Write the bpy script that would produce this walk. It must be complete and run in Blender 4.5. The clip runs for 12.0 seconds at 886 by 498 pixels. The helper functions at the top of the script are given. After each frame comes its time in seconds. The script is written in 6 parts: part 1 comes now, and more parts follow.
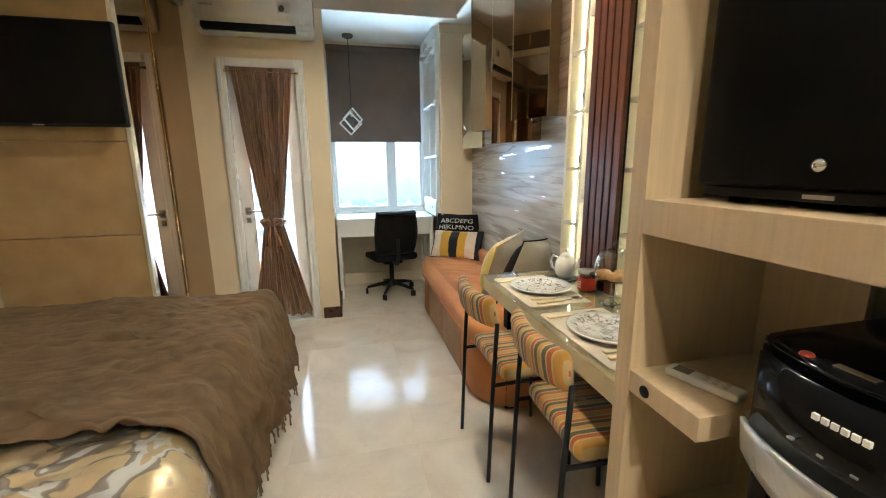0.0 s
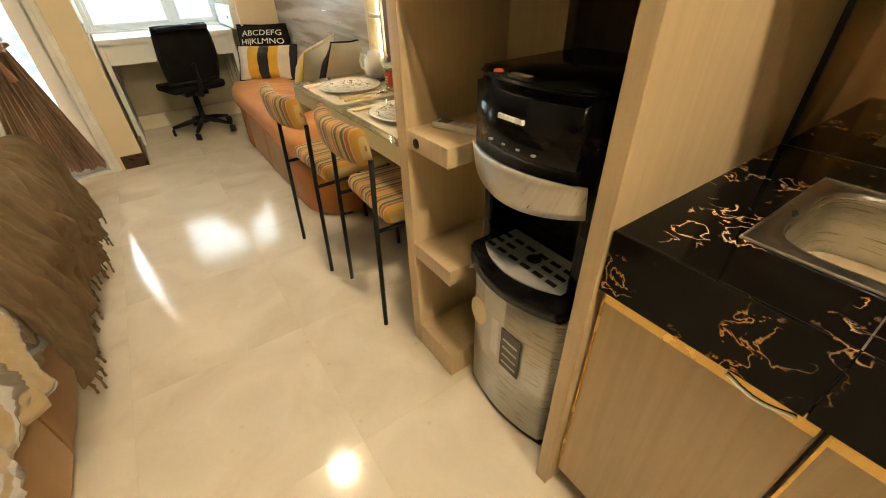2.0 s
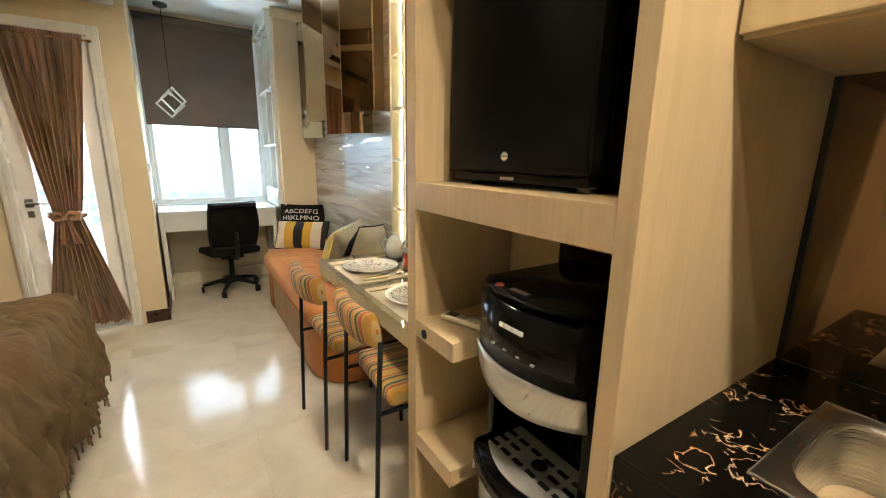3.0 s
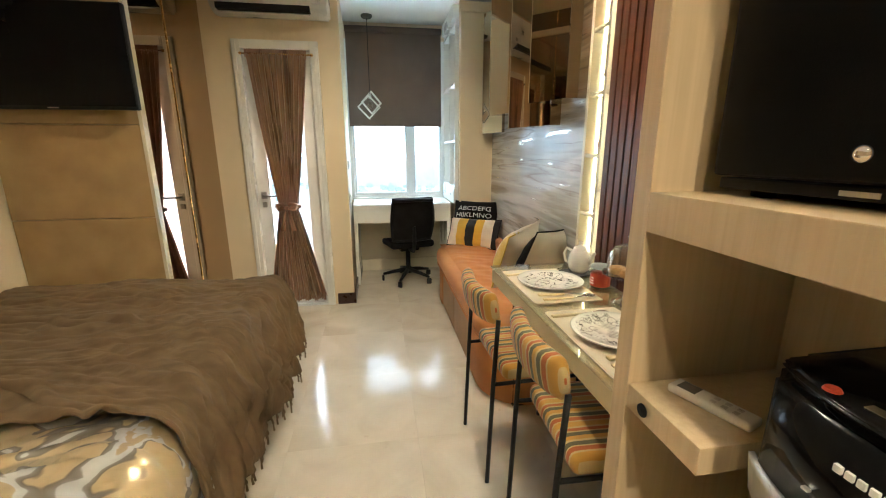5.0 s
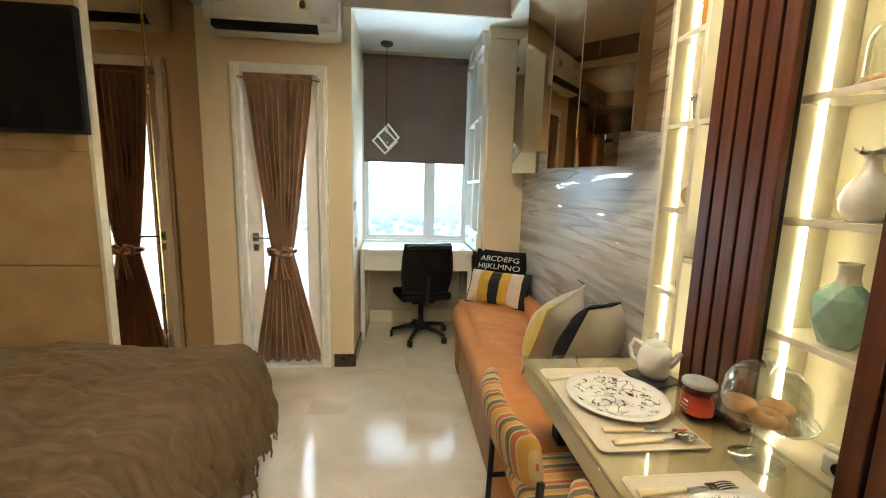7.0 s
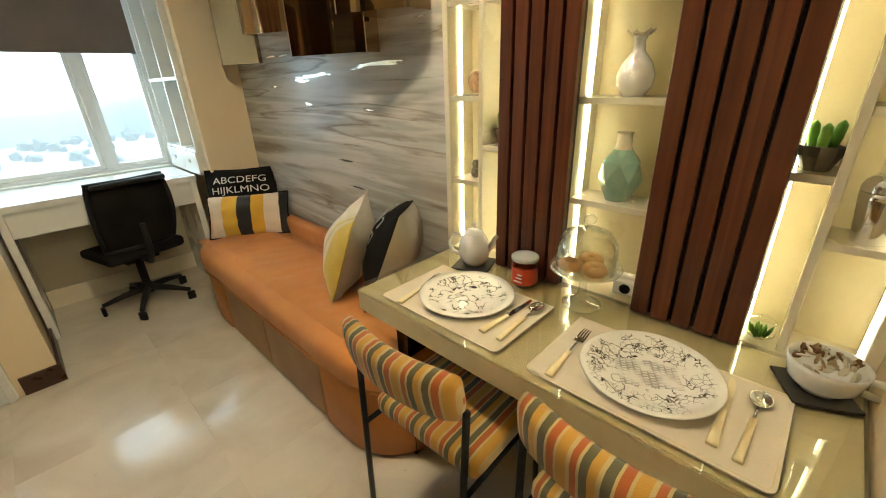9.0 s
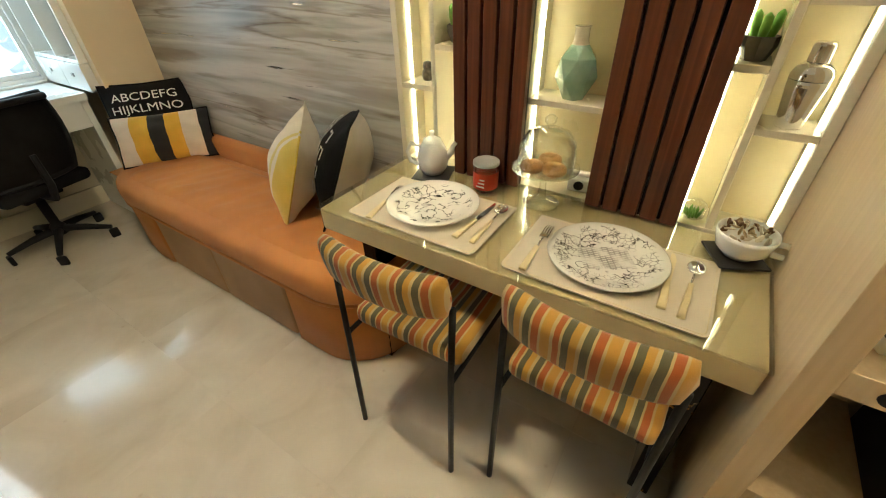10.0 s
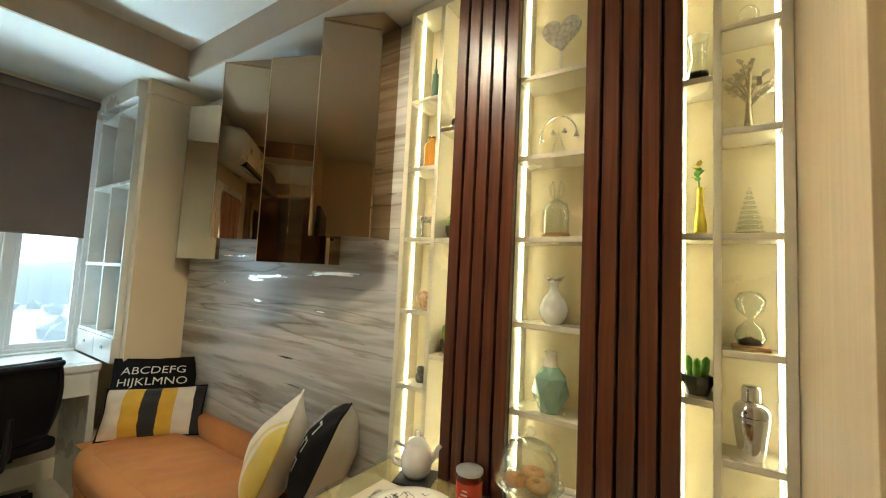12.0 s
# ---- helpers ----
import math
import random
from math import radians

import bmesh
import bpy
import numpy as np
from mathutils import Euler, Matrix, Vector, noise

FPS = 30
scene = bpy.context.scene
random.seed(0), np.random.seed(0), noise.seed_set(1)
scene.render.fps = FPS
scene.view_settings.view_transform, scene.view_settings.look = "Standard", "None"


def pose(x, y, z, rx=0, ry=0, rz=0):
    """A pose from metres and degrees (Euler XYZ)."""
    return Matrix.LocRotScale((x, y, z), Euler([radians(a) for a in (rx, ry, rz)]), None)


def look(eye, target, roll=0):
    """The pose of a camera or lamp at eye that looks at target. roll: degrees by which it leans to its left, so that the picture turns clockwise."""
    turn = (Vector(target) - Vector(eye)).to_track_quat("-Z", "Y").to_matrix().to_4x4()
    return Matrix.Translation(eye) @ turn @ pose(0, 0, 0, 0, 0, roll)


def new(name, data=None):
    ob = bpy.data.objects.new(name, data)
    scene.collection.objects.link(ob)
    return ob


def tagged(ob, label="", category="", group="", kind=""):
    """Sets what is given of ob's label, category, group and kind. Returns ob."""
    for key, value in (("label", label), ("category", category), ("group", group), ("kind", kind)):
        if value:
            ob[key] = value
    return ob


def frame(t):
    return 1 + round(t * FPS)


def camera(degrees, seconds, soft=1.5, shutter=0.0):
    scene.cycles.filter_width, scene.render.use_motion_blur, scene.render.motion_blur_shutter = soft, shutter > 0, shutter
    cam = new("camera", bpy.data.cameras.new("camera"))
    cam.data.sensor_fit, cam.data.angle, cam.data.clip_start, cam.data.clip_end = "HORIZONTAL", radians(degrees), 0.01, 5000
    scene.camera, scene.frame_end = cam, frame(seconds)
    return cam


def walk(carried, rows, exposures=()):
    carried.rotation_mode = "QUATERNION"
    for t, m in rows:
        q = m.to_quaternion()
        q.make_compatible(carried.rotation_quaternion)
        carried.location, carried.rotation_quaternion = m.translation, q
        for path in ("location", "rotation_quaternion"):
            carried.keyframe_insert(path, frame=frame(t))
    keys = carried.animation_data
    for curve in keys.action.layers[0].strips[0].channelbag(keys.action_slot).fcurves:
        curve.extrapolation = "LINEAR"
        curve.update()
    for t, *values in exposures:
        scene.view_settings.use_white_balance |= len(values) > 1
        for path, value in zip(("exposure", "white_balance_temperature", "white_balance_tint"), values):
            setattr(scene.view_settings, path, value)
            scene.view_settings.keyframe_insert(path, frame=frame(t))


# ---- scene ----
cam = camera(95.8, 12.0, soft=1.1)
PATH = [
    (0, (0.594, 0.383, 1.331), (1.032, 2.293, 0.927), -0.6),
    (0.5, (0.629, 0.345, 1.327), (1.447, 2.12, 0.903), -0.7),
    (1, (0.678, 0.255, 1.33), (1.687, 1.917, 0.86), -0.8),
    (1.5, (0.682, 0.18, 1.279), (1.719, 1.63, 0.372), -0.6),
    (2, (0.681, 0.177, 1.216), (1.599, 1.533, 0.067), -1.6),
    (2.5, (0.687, 0.172, 1.268), (1.708, 1.666, 0.418), -0.7),
    (2.7, (0.684, 0.157, 1.304), (1.776, 1.727, 0.72), 0.6),
    (4.3, (0.706, 0.179, 1.335), (1.481, 2.003, 1.066), 1.5),
    (4.5, (0.716, 0.251, 1.318), (1.351, 2.096, 0.88), 1.4),
    (5, (0.715, 0.449, 1.331), (1.016, 2.369, 0.86), -0.2),
    (5.5, (0.72, 0.559, 1.354), (0.916, 2.51, 0.958), -0.3),
    (6, (0.783, 0.729, 1.364), (0.821, 2.7, 1.028), -0.1),
    (6.5, (0.849, 0.867, 1.376), (0.829, 2.837, 1.028), 1.4),
    (7, (0.823, 1.01, 1.365), (1.018, 2.978, 1.065), 1.5),
    (7.2, (0.785, 1.081, 1.372), (1.153, 3.019, 1.044), -0.0),
    (8.8, (0.678, 1.341, 1.366), (1.905, 2.78, 0.715), -0.6),
    (9, (0.643, 1.363, 1.374), (1.96, 2.649, 0.593), -2.0),
    (9.5, (0.574, 1.404, 1.373), (1.952, 2.429, 0.347), -2.1),
    (10, (0.569, 1.422, 1.378), (1.907, 2.341, 0.21), -2.1),
    (10.5, (0.574, 1.419, 1.39), (1.977, 2.341, 0.303), -1.5),
    (11, (0.539, 1.397, 1.412), (2.125, 2.435, 0.773), -0.3),
    (11.5, (0.508, 1.368, 1.432), (2.167, 2.462, 1.211), 1.8),
    (12, (0.494, 1.349, 1.449), (2.15, 2.462, 1.593), 2.8),
]
EXPOSURES = [(0.0, 0.64, 5050, 10), (1.0, 0.62, 5600, 10), (2.0, 0.66, 6350, 10), (2.7, 0.70, 5700, 10), (4.5, 0.70, 5450, 9),
             (5.5, 0.68, 5550, 9), (6.5, 0.62, 5600, 9), (7.2, 0.56, 5700, 8), (9.0, 0.36, 6050, 6), (10.5, 0.37, 5750, 5), (11.5, 0.29, 5800, 4), (12.0, 0.26, 5650, 4)]
walk(cam, [(t, look(eye, target, roll)) for t, eye, target, roll in PATH], EXPOSURES)

# ---- world and lights ----
world = bpy.data.worlds.new("sky")
scene.world = world
world.use_nodes = True
wn = world.node_tree.nodes
sky = wn.new("ShaderNodeTexSky")
sky.sky_type, sky.sun_disc, sky.sun_elevation, sky.sun_rotation = "NISHITA", False, radians(52), radians(200)
wn["Background"].inputs["Strength"].default_value = 0.15
world.node_tree.links.new(sky.outputs[0], wn["Background"].inputs["Color"])
sun = new("sun", bpy.data.lights.new("sun", "SUN"))
sun.data.energy, sun.data.angle, sun.data.color = 2.0, radians(3), (1.0, 0.95, 0.88)
sun.matrix_world = look((0, -30, 40), (0, 0, 0))
WARM = (1.0, 0.80, 0.50)
CEIL = 2.74
# first one mirrors in the floor; the kitchen ones are added unseen for light
DOWNLIGHTS = [(0.94, 2.38, 88), (0.72, 0.0, 27), (1.0, -0.75, 118)]


def area(name, m, sx, sy, watts, color):
    lamp = bpy.data.lights.new(name, "AREA")
    lamp.shape, lamp.size, lamp.size_y, lamp.energy, lamp.color = "RECTANGLE", sx, sy, watts, color
    ob = new(name, lamp)
    ob.matrix_world = m
    return ob


# daylight in the openings of the window and of the balcony door
for px, pw_m, watts in ((0.745, 0.543, 1.6), (1.263, 0.271, 0.8)):
    area("window_daylight", look((px, 5.08, 1.245), (px, 4.0, 1.245)), pw_m, 0.70, watts, (0.72, 0.92, 1.0))
area("ground_bounce_daylight", look((0.93, 5.75, 0.2), (0.93, 4.55, 2.25)), 1.7, 0.7, 290, (0.72, 0.94, 1.0))
area("door_daylight", look((-0.03, 4.25, 1.1), (-0.03, 2.0, 0.8)), 0.42, 1.9, 22, (0.9, 0.96, 1.0))
for lx, ly, watts in DOWNLIGHTS:
    spot = bpy.data.lights.new("downlight_beam", "SPOT")
    spot.energy, spot.color, spot.spot_size, spot.spot_blend, spot.shadow_soft_size = watts, WARM, radians(160), 0.7, 0.05
    so = new("downlight_beam", spot)
    so.matrix_world = look((lx, ly, CEIL - 0.03), (lx, ly + 0.001, 0))

# ---- helpers for building ----
Z3 = (0, 0, 0)


def link(bm, name, mats, parent=None, label="", smooth=False):
    me = bpy.data.meshes.new(name)
    bm.to_mesh(me)
    bm.free()
    for m in (mats if isinstance(mats, (list, tuple)) else [mats]):
        me.materials.append(m)
    if smooth:
        me.polygons.foreach_set("use_smooth", [True] * len(me.polygons))
    ob = new(name, me)
    if parent is not None:
        ob.parent = parent
    if label:
        tagged(ob, label)
    return ob


def part(name, bm, material, parent, label="", smooth=False):
    return link(bm, name, material, parent, label, smooth)


def thing(name, label, category, at=Z3, rz=0.0, group="", kind=""):
    ob = new(name)
    ob.empty_display_size = 0.05
    ob.matrix_basis = pose(at[0], at[1], at[2], 0, 0, rz)
    return tagged(ob, label, category, group, kind)


def box(lo, hi, bev=0.0, seg=2, bm=None):
    """A box from corner lo to corner hi, its edges rounded by bev."""
    own = bmesh.new()
    c = [(a + b) / 2 for a, b in zip(lo, hi)]
    d = [abs(b - a) for a, b in zip(lo, hi)]
    bmesh.ops.create_cube(own, size=1.0, matrix=Matrix.Translation(c) @ Matrix.Diagonal((*d, 1)))
    if bev > 0:
        bmesh.ops.bevel(own, geom=list(own.edges), offset=min(bev, min(d) * 0.49), segments=seg, affect="EDGES", profile=0.6)
    if bm is None:
        return own
    return merge(bm, own)


def merge(bm, own):
    me = bpy.data.meshes.new("tmp")
    own.to_mesh(me)
    own.free()
    bm.from_mesh(me)
    bpy.data.meshes.remove(me)
    return bm


def moved(bm, m):
    bmesh.ops.transform(bm, matrix=m, verts=bm.verts)
    return bm


def lathe(profile, n=24, at=Z3):
    """A turned body from (radius, height) pairs."""
    bm = bmesh.new()
    rings = []
    for r, z in profile:
        if r < 1e-5:
            rings.append([bm.verts.new((at[0], at[1], at[2] + z))])
        else:
            rings.append([bm.verts.new((at[0] + r * math.cos(2 * math.pi * k / n), at[1] + r * math.sin(2 * math.pi * k / n), at[2] + z)) for k in range(n)])
    for a, b in zip(rings, rings[1:]):
        for k in range(n):
            q = [a[k % len(a)], a[(k + 1) % len(a)], b[(k + 1) % len(b)], b[k % len(b)]]
            u = []
            for v in q:
                if v not in u:
                    u.append(v)
            if len(u) > 2:
                bm.faces.new(u)
    bmesh.ops.recalc_face_normals(bm, faces=bm.faces)
    return bm


def tube(points, r, n=10, closed=False):
    """A round bar along points; r a radius or one for each point."""
    bm = bmesh.new()
    pts = [Vector(p) for p in points]
    rs = r if isinstance(r, (list, tuple)) else [r] * len(pts)
    rings, side = [], None
    for k, p in enumerate(pts):
        a = pts[k - 1] if (k or closed) else p
        b = pts[(k + 1) % len(pts)] if (k + 1 < len(pts) or closed) else p
        d = (b - a).normalized()
        if side is None:
            side = d.orthogonal().normalized()
        side = (side - d * side.dot(d)).normalized()
        up = d.cross(side)
        rings.append([bm.verts.new(p + rs[k] * (math.cos(2 * math.pi * j / n) * side + math.sin(2 * math.pi * j / n) * up)) for j in range(n)])
    pairs = list(zip(rings, rings[1:])) + ([(rings[-1], rings[0])] if closed else [])
    for a, b in pairs:
        for j in range(n):
            bm.faces.new((a[j], a[(j + 1) % n], b[(j + 1) % n], b[j]))
    if not closed:
        bm.faces.new(rings[0][::-1]), bm.faces.new(rings[-1])
    bmesh.ops.recalc_face_normals(bm, faces=bm.faces)
    return bm


def grid(nu, nv, fn):
    """A sheet: fn(u, v) gives the place for u, v in 0..1."""
    bm = bmesh.new()
    vs = [[bm.verts.new(fn(i / nu, j / nv)) for j in range(nv + 1)] for i in range(nu + 1)]
    for i in range(nu):
        for j in range(nv):
            bm.faces.new((vs[i][j], vs[i + 1][j], vs[i + 1][j + 1], vs[i][j + 1]))
    return bm


def prism(outline, z0, z1, bev=0.0):
    """An upright body over a plan outline of (x, y)."""
    bm = bmesh.new()
    lo = [bm.verts.new((x, y, z0)) for x, y in outline]
    hi = [bm.verts.new((x, y, z1)) for x, y in outline]
    n = len(outline)
    bm.faces.new(lo[::-1]), bm.faces.new(hi)
    for k in range(n):
        bm.faces.new((lo[k], lo[(k + 1) % n], hi[(k + 1) % n], hi[k]))
    bmesh.ops.recalc_face_normals(bm, faces=bm.faces)
    if bev:
        bmesh.ops.bevel(bm, geom=[e for e in bm.edges if e.calc_face_angle(0) > 0.6], offset=bev, segments=2, affect="EDGES")
    return bm


def thick(ob, t, offset=-1.0):
    m = ob.modifiers.new("thickness", "SOLIDIFY")
    m.thickness, m.offset = t, offset
    return ob


def lettering(text, size, fn=None, bold=0.0):
    """The built-in font as a mesh in the plane z = 0, centred; fn(x, y) may give the place of each point."""
    cu = bpy.data.curves.new("words", "FONT")
    cu.body, cu.size, cu.align_x, cu.align_y, cu.offset, cu.resolution_u = text, size, "CENTER", "CENTER", bold, 3
    ob = new("words", cu)
    me = bpy.data.meshes.new_from_object(ob.evaluated_get(bpy.context.evaluated_depsgraph_get()))
    bpy.data.objects.remove(ob)
    bm = bmesh.new()
    bm.from_mesh(me)
    bpy.data.meshes.remove(me)
    if fn:
        bmesh.ops.subdivide_edges(bm, edges=[e for e in bm.edges if e.calc_length() > size * 0.25], cuts=2)
        for v in bm.verts:
            v.co = Vector(fn(v.co.x, v.co.y))
    return bm


# ---- materials ----
def material(name, rough=0.5, metal=0.0, coat=0.0, sheen=0.0, transmission=0.0, ior=1.45):
    m = bpy.data.materials.new(name)
    m.use_nodes = True
    b = m.node_tree.nodes["Principled BSDF"]
    b.inputs["Roughness"].default_value = rough
    b.inputs["Metallic"].default_value = metal
    b.inputs["Coat Weight"].default_value = coat
    b.inputs["Coat Roughness"].default_value = 0.06
    b.inputs["Sheen Weight"].default_value = sheen
    b.inputs["Transmission Weight"].default_value = transmission
    b.inputs["IOR"].default_value = ior
    return m, m.node_tree.nodes, m.node_tree.links, b


def ramp(nodes, stops, mode="LINEAR"):
    r = nodes.new("ShaderNodeValToRGB")
    r.color_ramp.interpolation = mode
    e = r.color_ramp.elements
    while len(e) < len(stops):
        e.new(0.5)
    for k, (p, c) in enumerate(stops):
        e[k].position, e[k].color = p, (*c, 1)
    return r


def coords(nodes, links, scale=(1, 1, 1), kind="Object", rot=Z3):
    t = nodes.new("ShaderNodeTexCoord")
    mp = nodes.new("ShaderNodeMapping")
    mp.inputs["Scale"].default_value = scale
    mp.inputs["Rotation"].default_value = rot
    links.new(t.outputs[kind], mp.inputs["Vector"])
    return mp.outputs["Vector"]


def bump(nodes, links, b, height, strength, distance=0.002):
    n = nodes.new("ShaderNodeBump")
    n.inputs["Strength"].default_value, n.inputs["Distance"].default_value = strength, distance
    links.new(height, n.inputs["Height"])
    links.new(n.outputs["Normal"], b.inputs["Normal"])


def tinted(name, dark, light, scale=6.0, stretch=(1, 1, 1), rough=0.5, metal=0.0, grain=60.0, relief=0.15, coat=0.0, sheen=0.0, detail=5.0, vary=0.12):
    """A surface of two near tones in patches, with fine grain in the relief and in the gloss."""
    m, n, l, b = material(name, rough, metal, coat, sheen)
    v = coords(n, l, stretch)
    a = n.new("ShaderNodeTexNoise")
    a.inputs["Scale"].default_value, a.inputs["Detail"].default_value = scale, detail
    l.new(v, a.inputs["Vector"])
    r = ramp(n, [(0.32, dark), (0.68, light)])
    l.new(a.outputs["Fac"], r.inputs["Fac"])
    l.new(r.outputs["Color"], b.inputs["Base Color"])
    g = n.new("ShaderNodeTexNoise")
    g.inputs["Scale"].default_value, g.inputs["Detail"].default_value = grain, 3
    l.new(v, g.inputs["Vector"])
    mr = n.new("ShaderNodeMapRange")
    mr.inputs["To Min"].default_value, mr.inputs["To Max"].default_value = max(0.02, rough - vary), min(1, rough + vary)
    l.new(a.outputs["Fac"], mr.inputs["Value"])
    l.new(mr.outputs["Result"], b.inputs["Roughness"])
    if relief:
        bump(n, l, b, g.outputs["Fac"], relief)
    return m


def less_gloss(*mats):
    for m in mats:
        m.node_tree.nodes["Principled BSDF"].inputs["Specular IOR Level"].default_value = 0.16


def glow(name, color, strength):
    m, n, l, b = material(name)
    b.inputs["Base Color"].default_value = (*color, 1)
    b.inputs["Emission Color"].default_value = (*color, 1)
    b.inputs["Emission Strength"].default_value = strength
    return m


PAINT = tinted("wall_paint", (0.71, 0.595, 0.41), (0.75, 0.635, 0.45), 2.5, rough=0.6, grain=220, relief=0.05)
CEILING = tinted("ceiling_paint", (0.76, 0.75, 0.71), (0.80, 0.79, 0.75), 2.0, rough=0.8, grain=200, relief=0.04)
# darker copy of the wall paint: shade on the ceiling drops put into the colour
SHADED_PAINT = tinted("wall_paint_shaded", (0.52, 0.42, 0.31), (0.56, 0.46, 0.35), 2.5, rough=0.6, grain=220, relief=0.05)
WHITE = tinted("white_lacquer", (0.76, 0.76, 0.73), (0.80, 0.80, 0.77), 3, rough=0.28, grain=150, relief=0.02, coat=0.2)
WHITE_METAL = tinted("white_window_frame", (0.74, 0.76, 0.77), (0.79, 0.80, 0.81), 4, rough=0.3, grain=120, relief=0.02)
CREAM = tinted("cream_lacquer", (0.66, 0.60, 0.46), (0.71, 0.65, 0.51), 4, rough=0.25, grain=150, relief=0.02, coat=0.3)
BASEBOARD = tinted("dark_baseboard", (0.035, 0.016, 0.01), (0.06, 0.028, 0.018), 20, rough=0.3, grain=80, relief=0.1)
BLACK_METAL = tinted("black_metal", (0.012, 0.012, 0.012), (0.02, 0.02, 0.02), 30, rough=0.38, grain=300, relief=0.05)
BLACK_PLASTIC = tinted("black_plastic", (0.012, 0.012, 0.013), (0.018, 0.018, 0.019), 20, rough=0.42, grain=400, relief=0.1)
GLOSS_BLACK = tinted("gloss_black", (0.003, 0.003, 0.0035), (0.006, 0.006, 0.006), 8, rough=0.12, grain=200, relief=0.01, vary=0.04)
SATIN_BLACK = tinted("fridge_black", (0.003, 0.003, 0.0035), (0.006, 0.006, 0.006), 10, rough=0.3, grain=500, relief=0.12, vary=0.05)
STEEL = tinted("brushed_steel", (0.54, 0.54, 0.53), (0.58, 0.58, 0.57), 12, (1, 1, 60), rough=0.3, metal=1.0, grain=90, relief=0.06)
SILVER = tinted("silver_plastic", (0.55, 0.54, 0.52), (0.62, 0.61, 0.59), 10, (60, 1, 1), rough=0.32, metal=0.8, grain=90, relief=0.04)
CHROME = tinted("chrome", (0.75, 0.75, 0.76), (0.85, 0.85, 0.86), 10, rough=0.1, metal=1.0, grain=50, relief=0.0, vary=0.04)
NICKEL = tinted("satin_nickel", (0.42, 0.41, 0.39), (0.5, 0.49, 0.47), 20, rough=0.3, metal=1.0, grain=200, relief=0.02)
GOLD = tinted("gold_profile", (0.72, 0.47, 0.15), (0.82, 0.56, 0.2), 12, rough=0.25, metal=1.0, grain=100, relief=0.03)
GLAZED = tinted("glazed_white_ceramic", (0.80, 0.79, 0.75), (0.84, 0.83, 0.80), 8, rough=0.12, grain=60, relief=0.01, coat=0.5, vary=0.03)
BLIND = tinted("blind_fabric", (0.155, 0.115, 0.095), (0.18, 0.135, 0.112), 5, rough=0.85, grain=700, relief=0.4)
CURTAIN = tinted("bronze_satin", (0.24, 0.125, 0.07), (0.42, 0.24, 0.15), 3, (6, 6, 0.6), rough=0.3, metal=0.3, grain=260, relief=0.15, sheen=0.3)
VELVET = tinted("apricot_velvet", (0.44, 0.165, 0.036), (0.55, 0.225, 0.054), 3.5, rough=0.8, grain=300, relief=0.25, sheen=0.08)
TAN_VELVET = tinted("tan_velvet", (0.33, 0.19, 0.085), (0.41, 0.25, 0.12), 4, rough=0.8, grain=300, relief=0.25, sheen=0.08)
THROW = tinted("taupe_wool", (0.118, 0.077, 0.038), (0.175, 0.119, 0.063), 9, (1, 4, 1), rough=0.95, grain=330, relief=0.9, detail=10)
PLUM_BLACK = tinted("black_cotton", (0.006, 0.0055, 0.0055), (0.013, 0.012, 0.012), 9, rough=0.9, grain=600, relief=0.5)
CREAM_COTTON = tinted("cream_cotton", (0.62, 0.55, 0.44), (0.70, 0.63, 0.52), 7, rough=0.9, grain=500, relief=0.4)
WHITE_INK = tinted("white_print", (0.72, 0.71, 0.67), (0.78, 0.77, 0.73), 12, rough=0.8, grain=500, relief=0.2)
TV_GLASS = tinted("screen_glass", (0.004, 0.004, 0.005), (0.006, 0.006, 0.007), 5, rough=0.2, grain=50, relief=0.0, vary=0.04)
TABLE_CREAM = tinted("cream_tabletop", (0.55, 0.45, 0.23), (0.63, 0.53, 0.30), 3.5, rough=0.3, grain=60, relief=0.02, detail=8)
MAT_VINYL = tinted("cream_leatherette", (0.66, 0.58, 0.45), (0.71, 0.63, 0.50), 8, rough=0.5, grain=350, relief=0.3)
IVORY = tinted("ivory_plastic", (0.74, 0.62, 0.36), (0.80, 0.68, 0.42), 15, rough=0.3, grain=60, relief=0.02)
PLANT = tinted("succulent_green", (0.11, 0.27, 0.03), (0.22, 0.46, 0.08), 30, rough=0.5, grain=200, relief=0.2)
GREY_POT = tinted("grey_stoneware", (0.09, 0.085, 0.075), (0.14, 0.13, 0.115), 30, rough=0.75, grain=250, relief=0.3)
OAK_ITEM = tinted("light_wood", (0.36, 0.19, 0.07), (0.5, 0.29, 0.12), 8, (1, 1, 20), rough=0.45, grain=90, relief=0.1)
DONUT = tinted("sugared_dough", (0.62, 0.32, 0.11), (0.78, 0.50, 0.25), 25, rough=0.8, grain=300, relief=0.6)
RED_LABEL = tinted("red_label", (0.50, 0.045, 0.015), (0.62, 0.09, 0.03), 20, rough=0.4, grain=60, relief=0.02)
SLATE = tinted("black_slate", (0.015, 0.014, 0.013), (0.03, 0.028, 0.026), 30, rough=0.5, grain=150, relief=0.3)
CONCRETE = tinted("balcony_concrete", (0.45, 0.46, 0.46), (0.55, 0.56, 0.56), 6, rough=0.8, grain=120, relief=0.2)
# far land and hills: haze and daylight put in as emission over near-black bases
HAZE = glow("haze_glow_land", (0.76, 0.78, 0.79), 0.85)
HILL = glow("haze_glow_hill", (0.58, 0.71, 0.78), 0.85)
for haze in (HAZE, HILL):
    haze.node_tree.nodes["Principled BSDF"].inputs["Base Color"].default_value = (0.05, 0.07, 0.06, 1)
LED = glow("warm_led", (1.0, 0.88, 0.52), 12.5)
LAMP_GLOW = glow("lamp_disc", (1.0, 0.82, 0.55), 12.0)


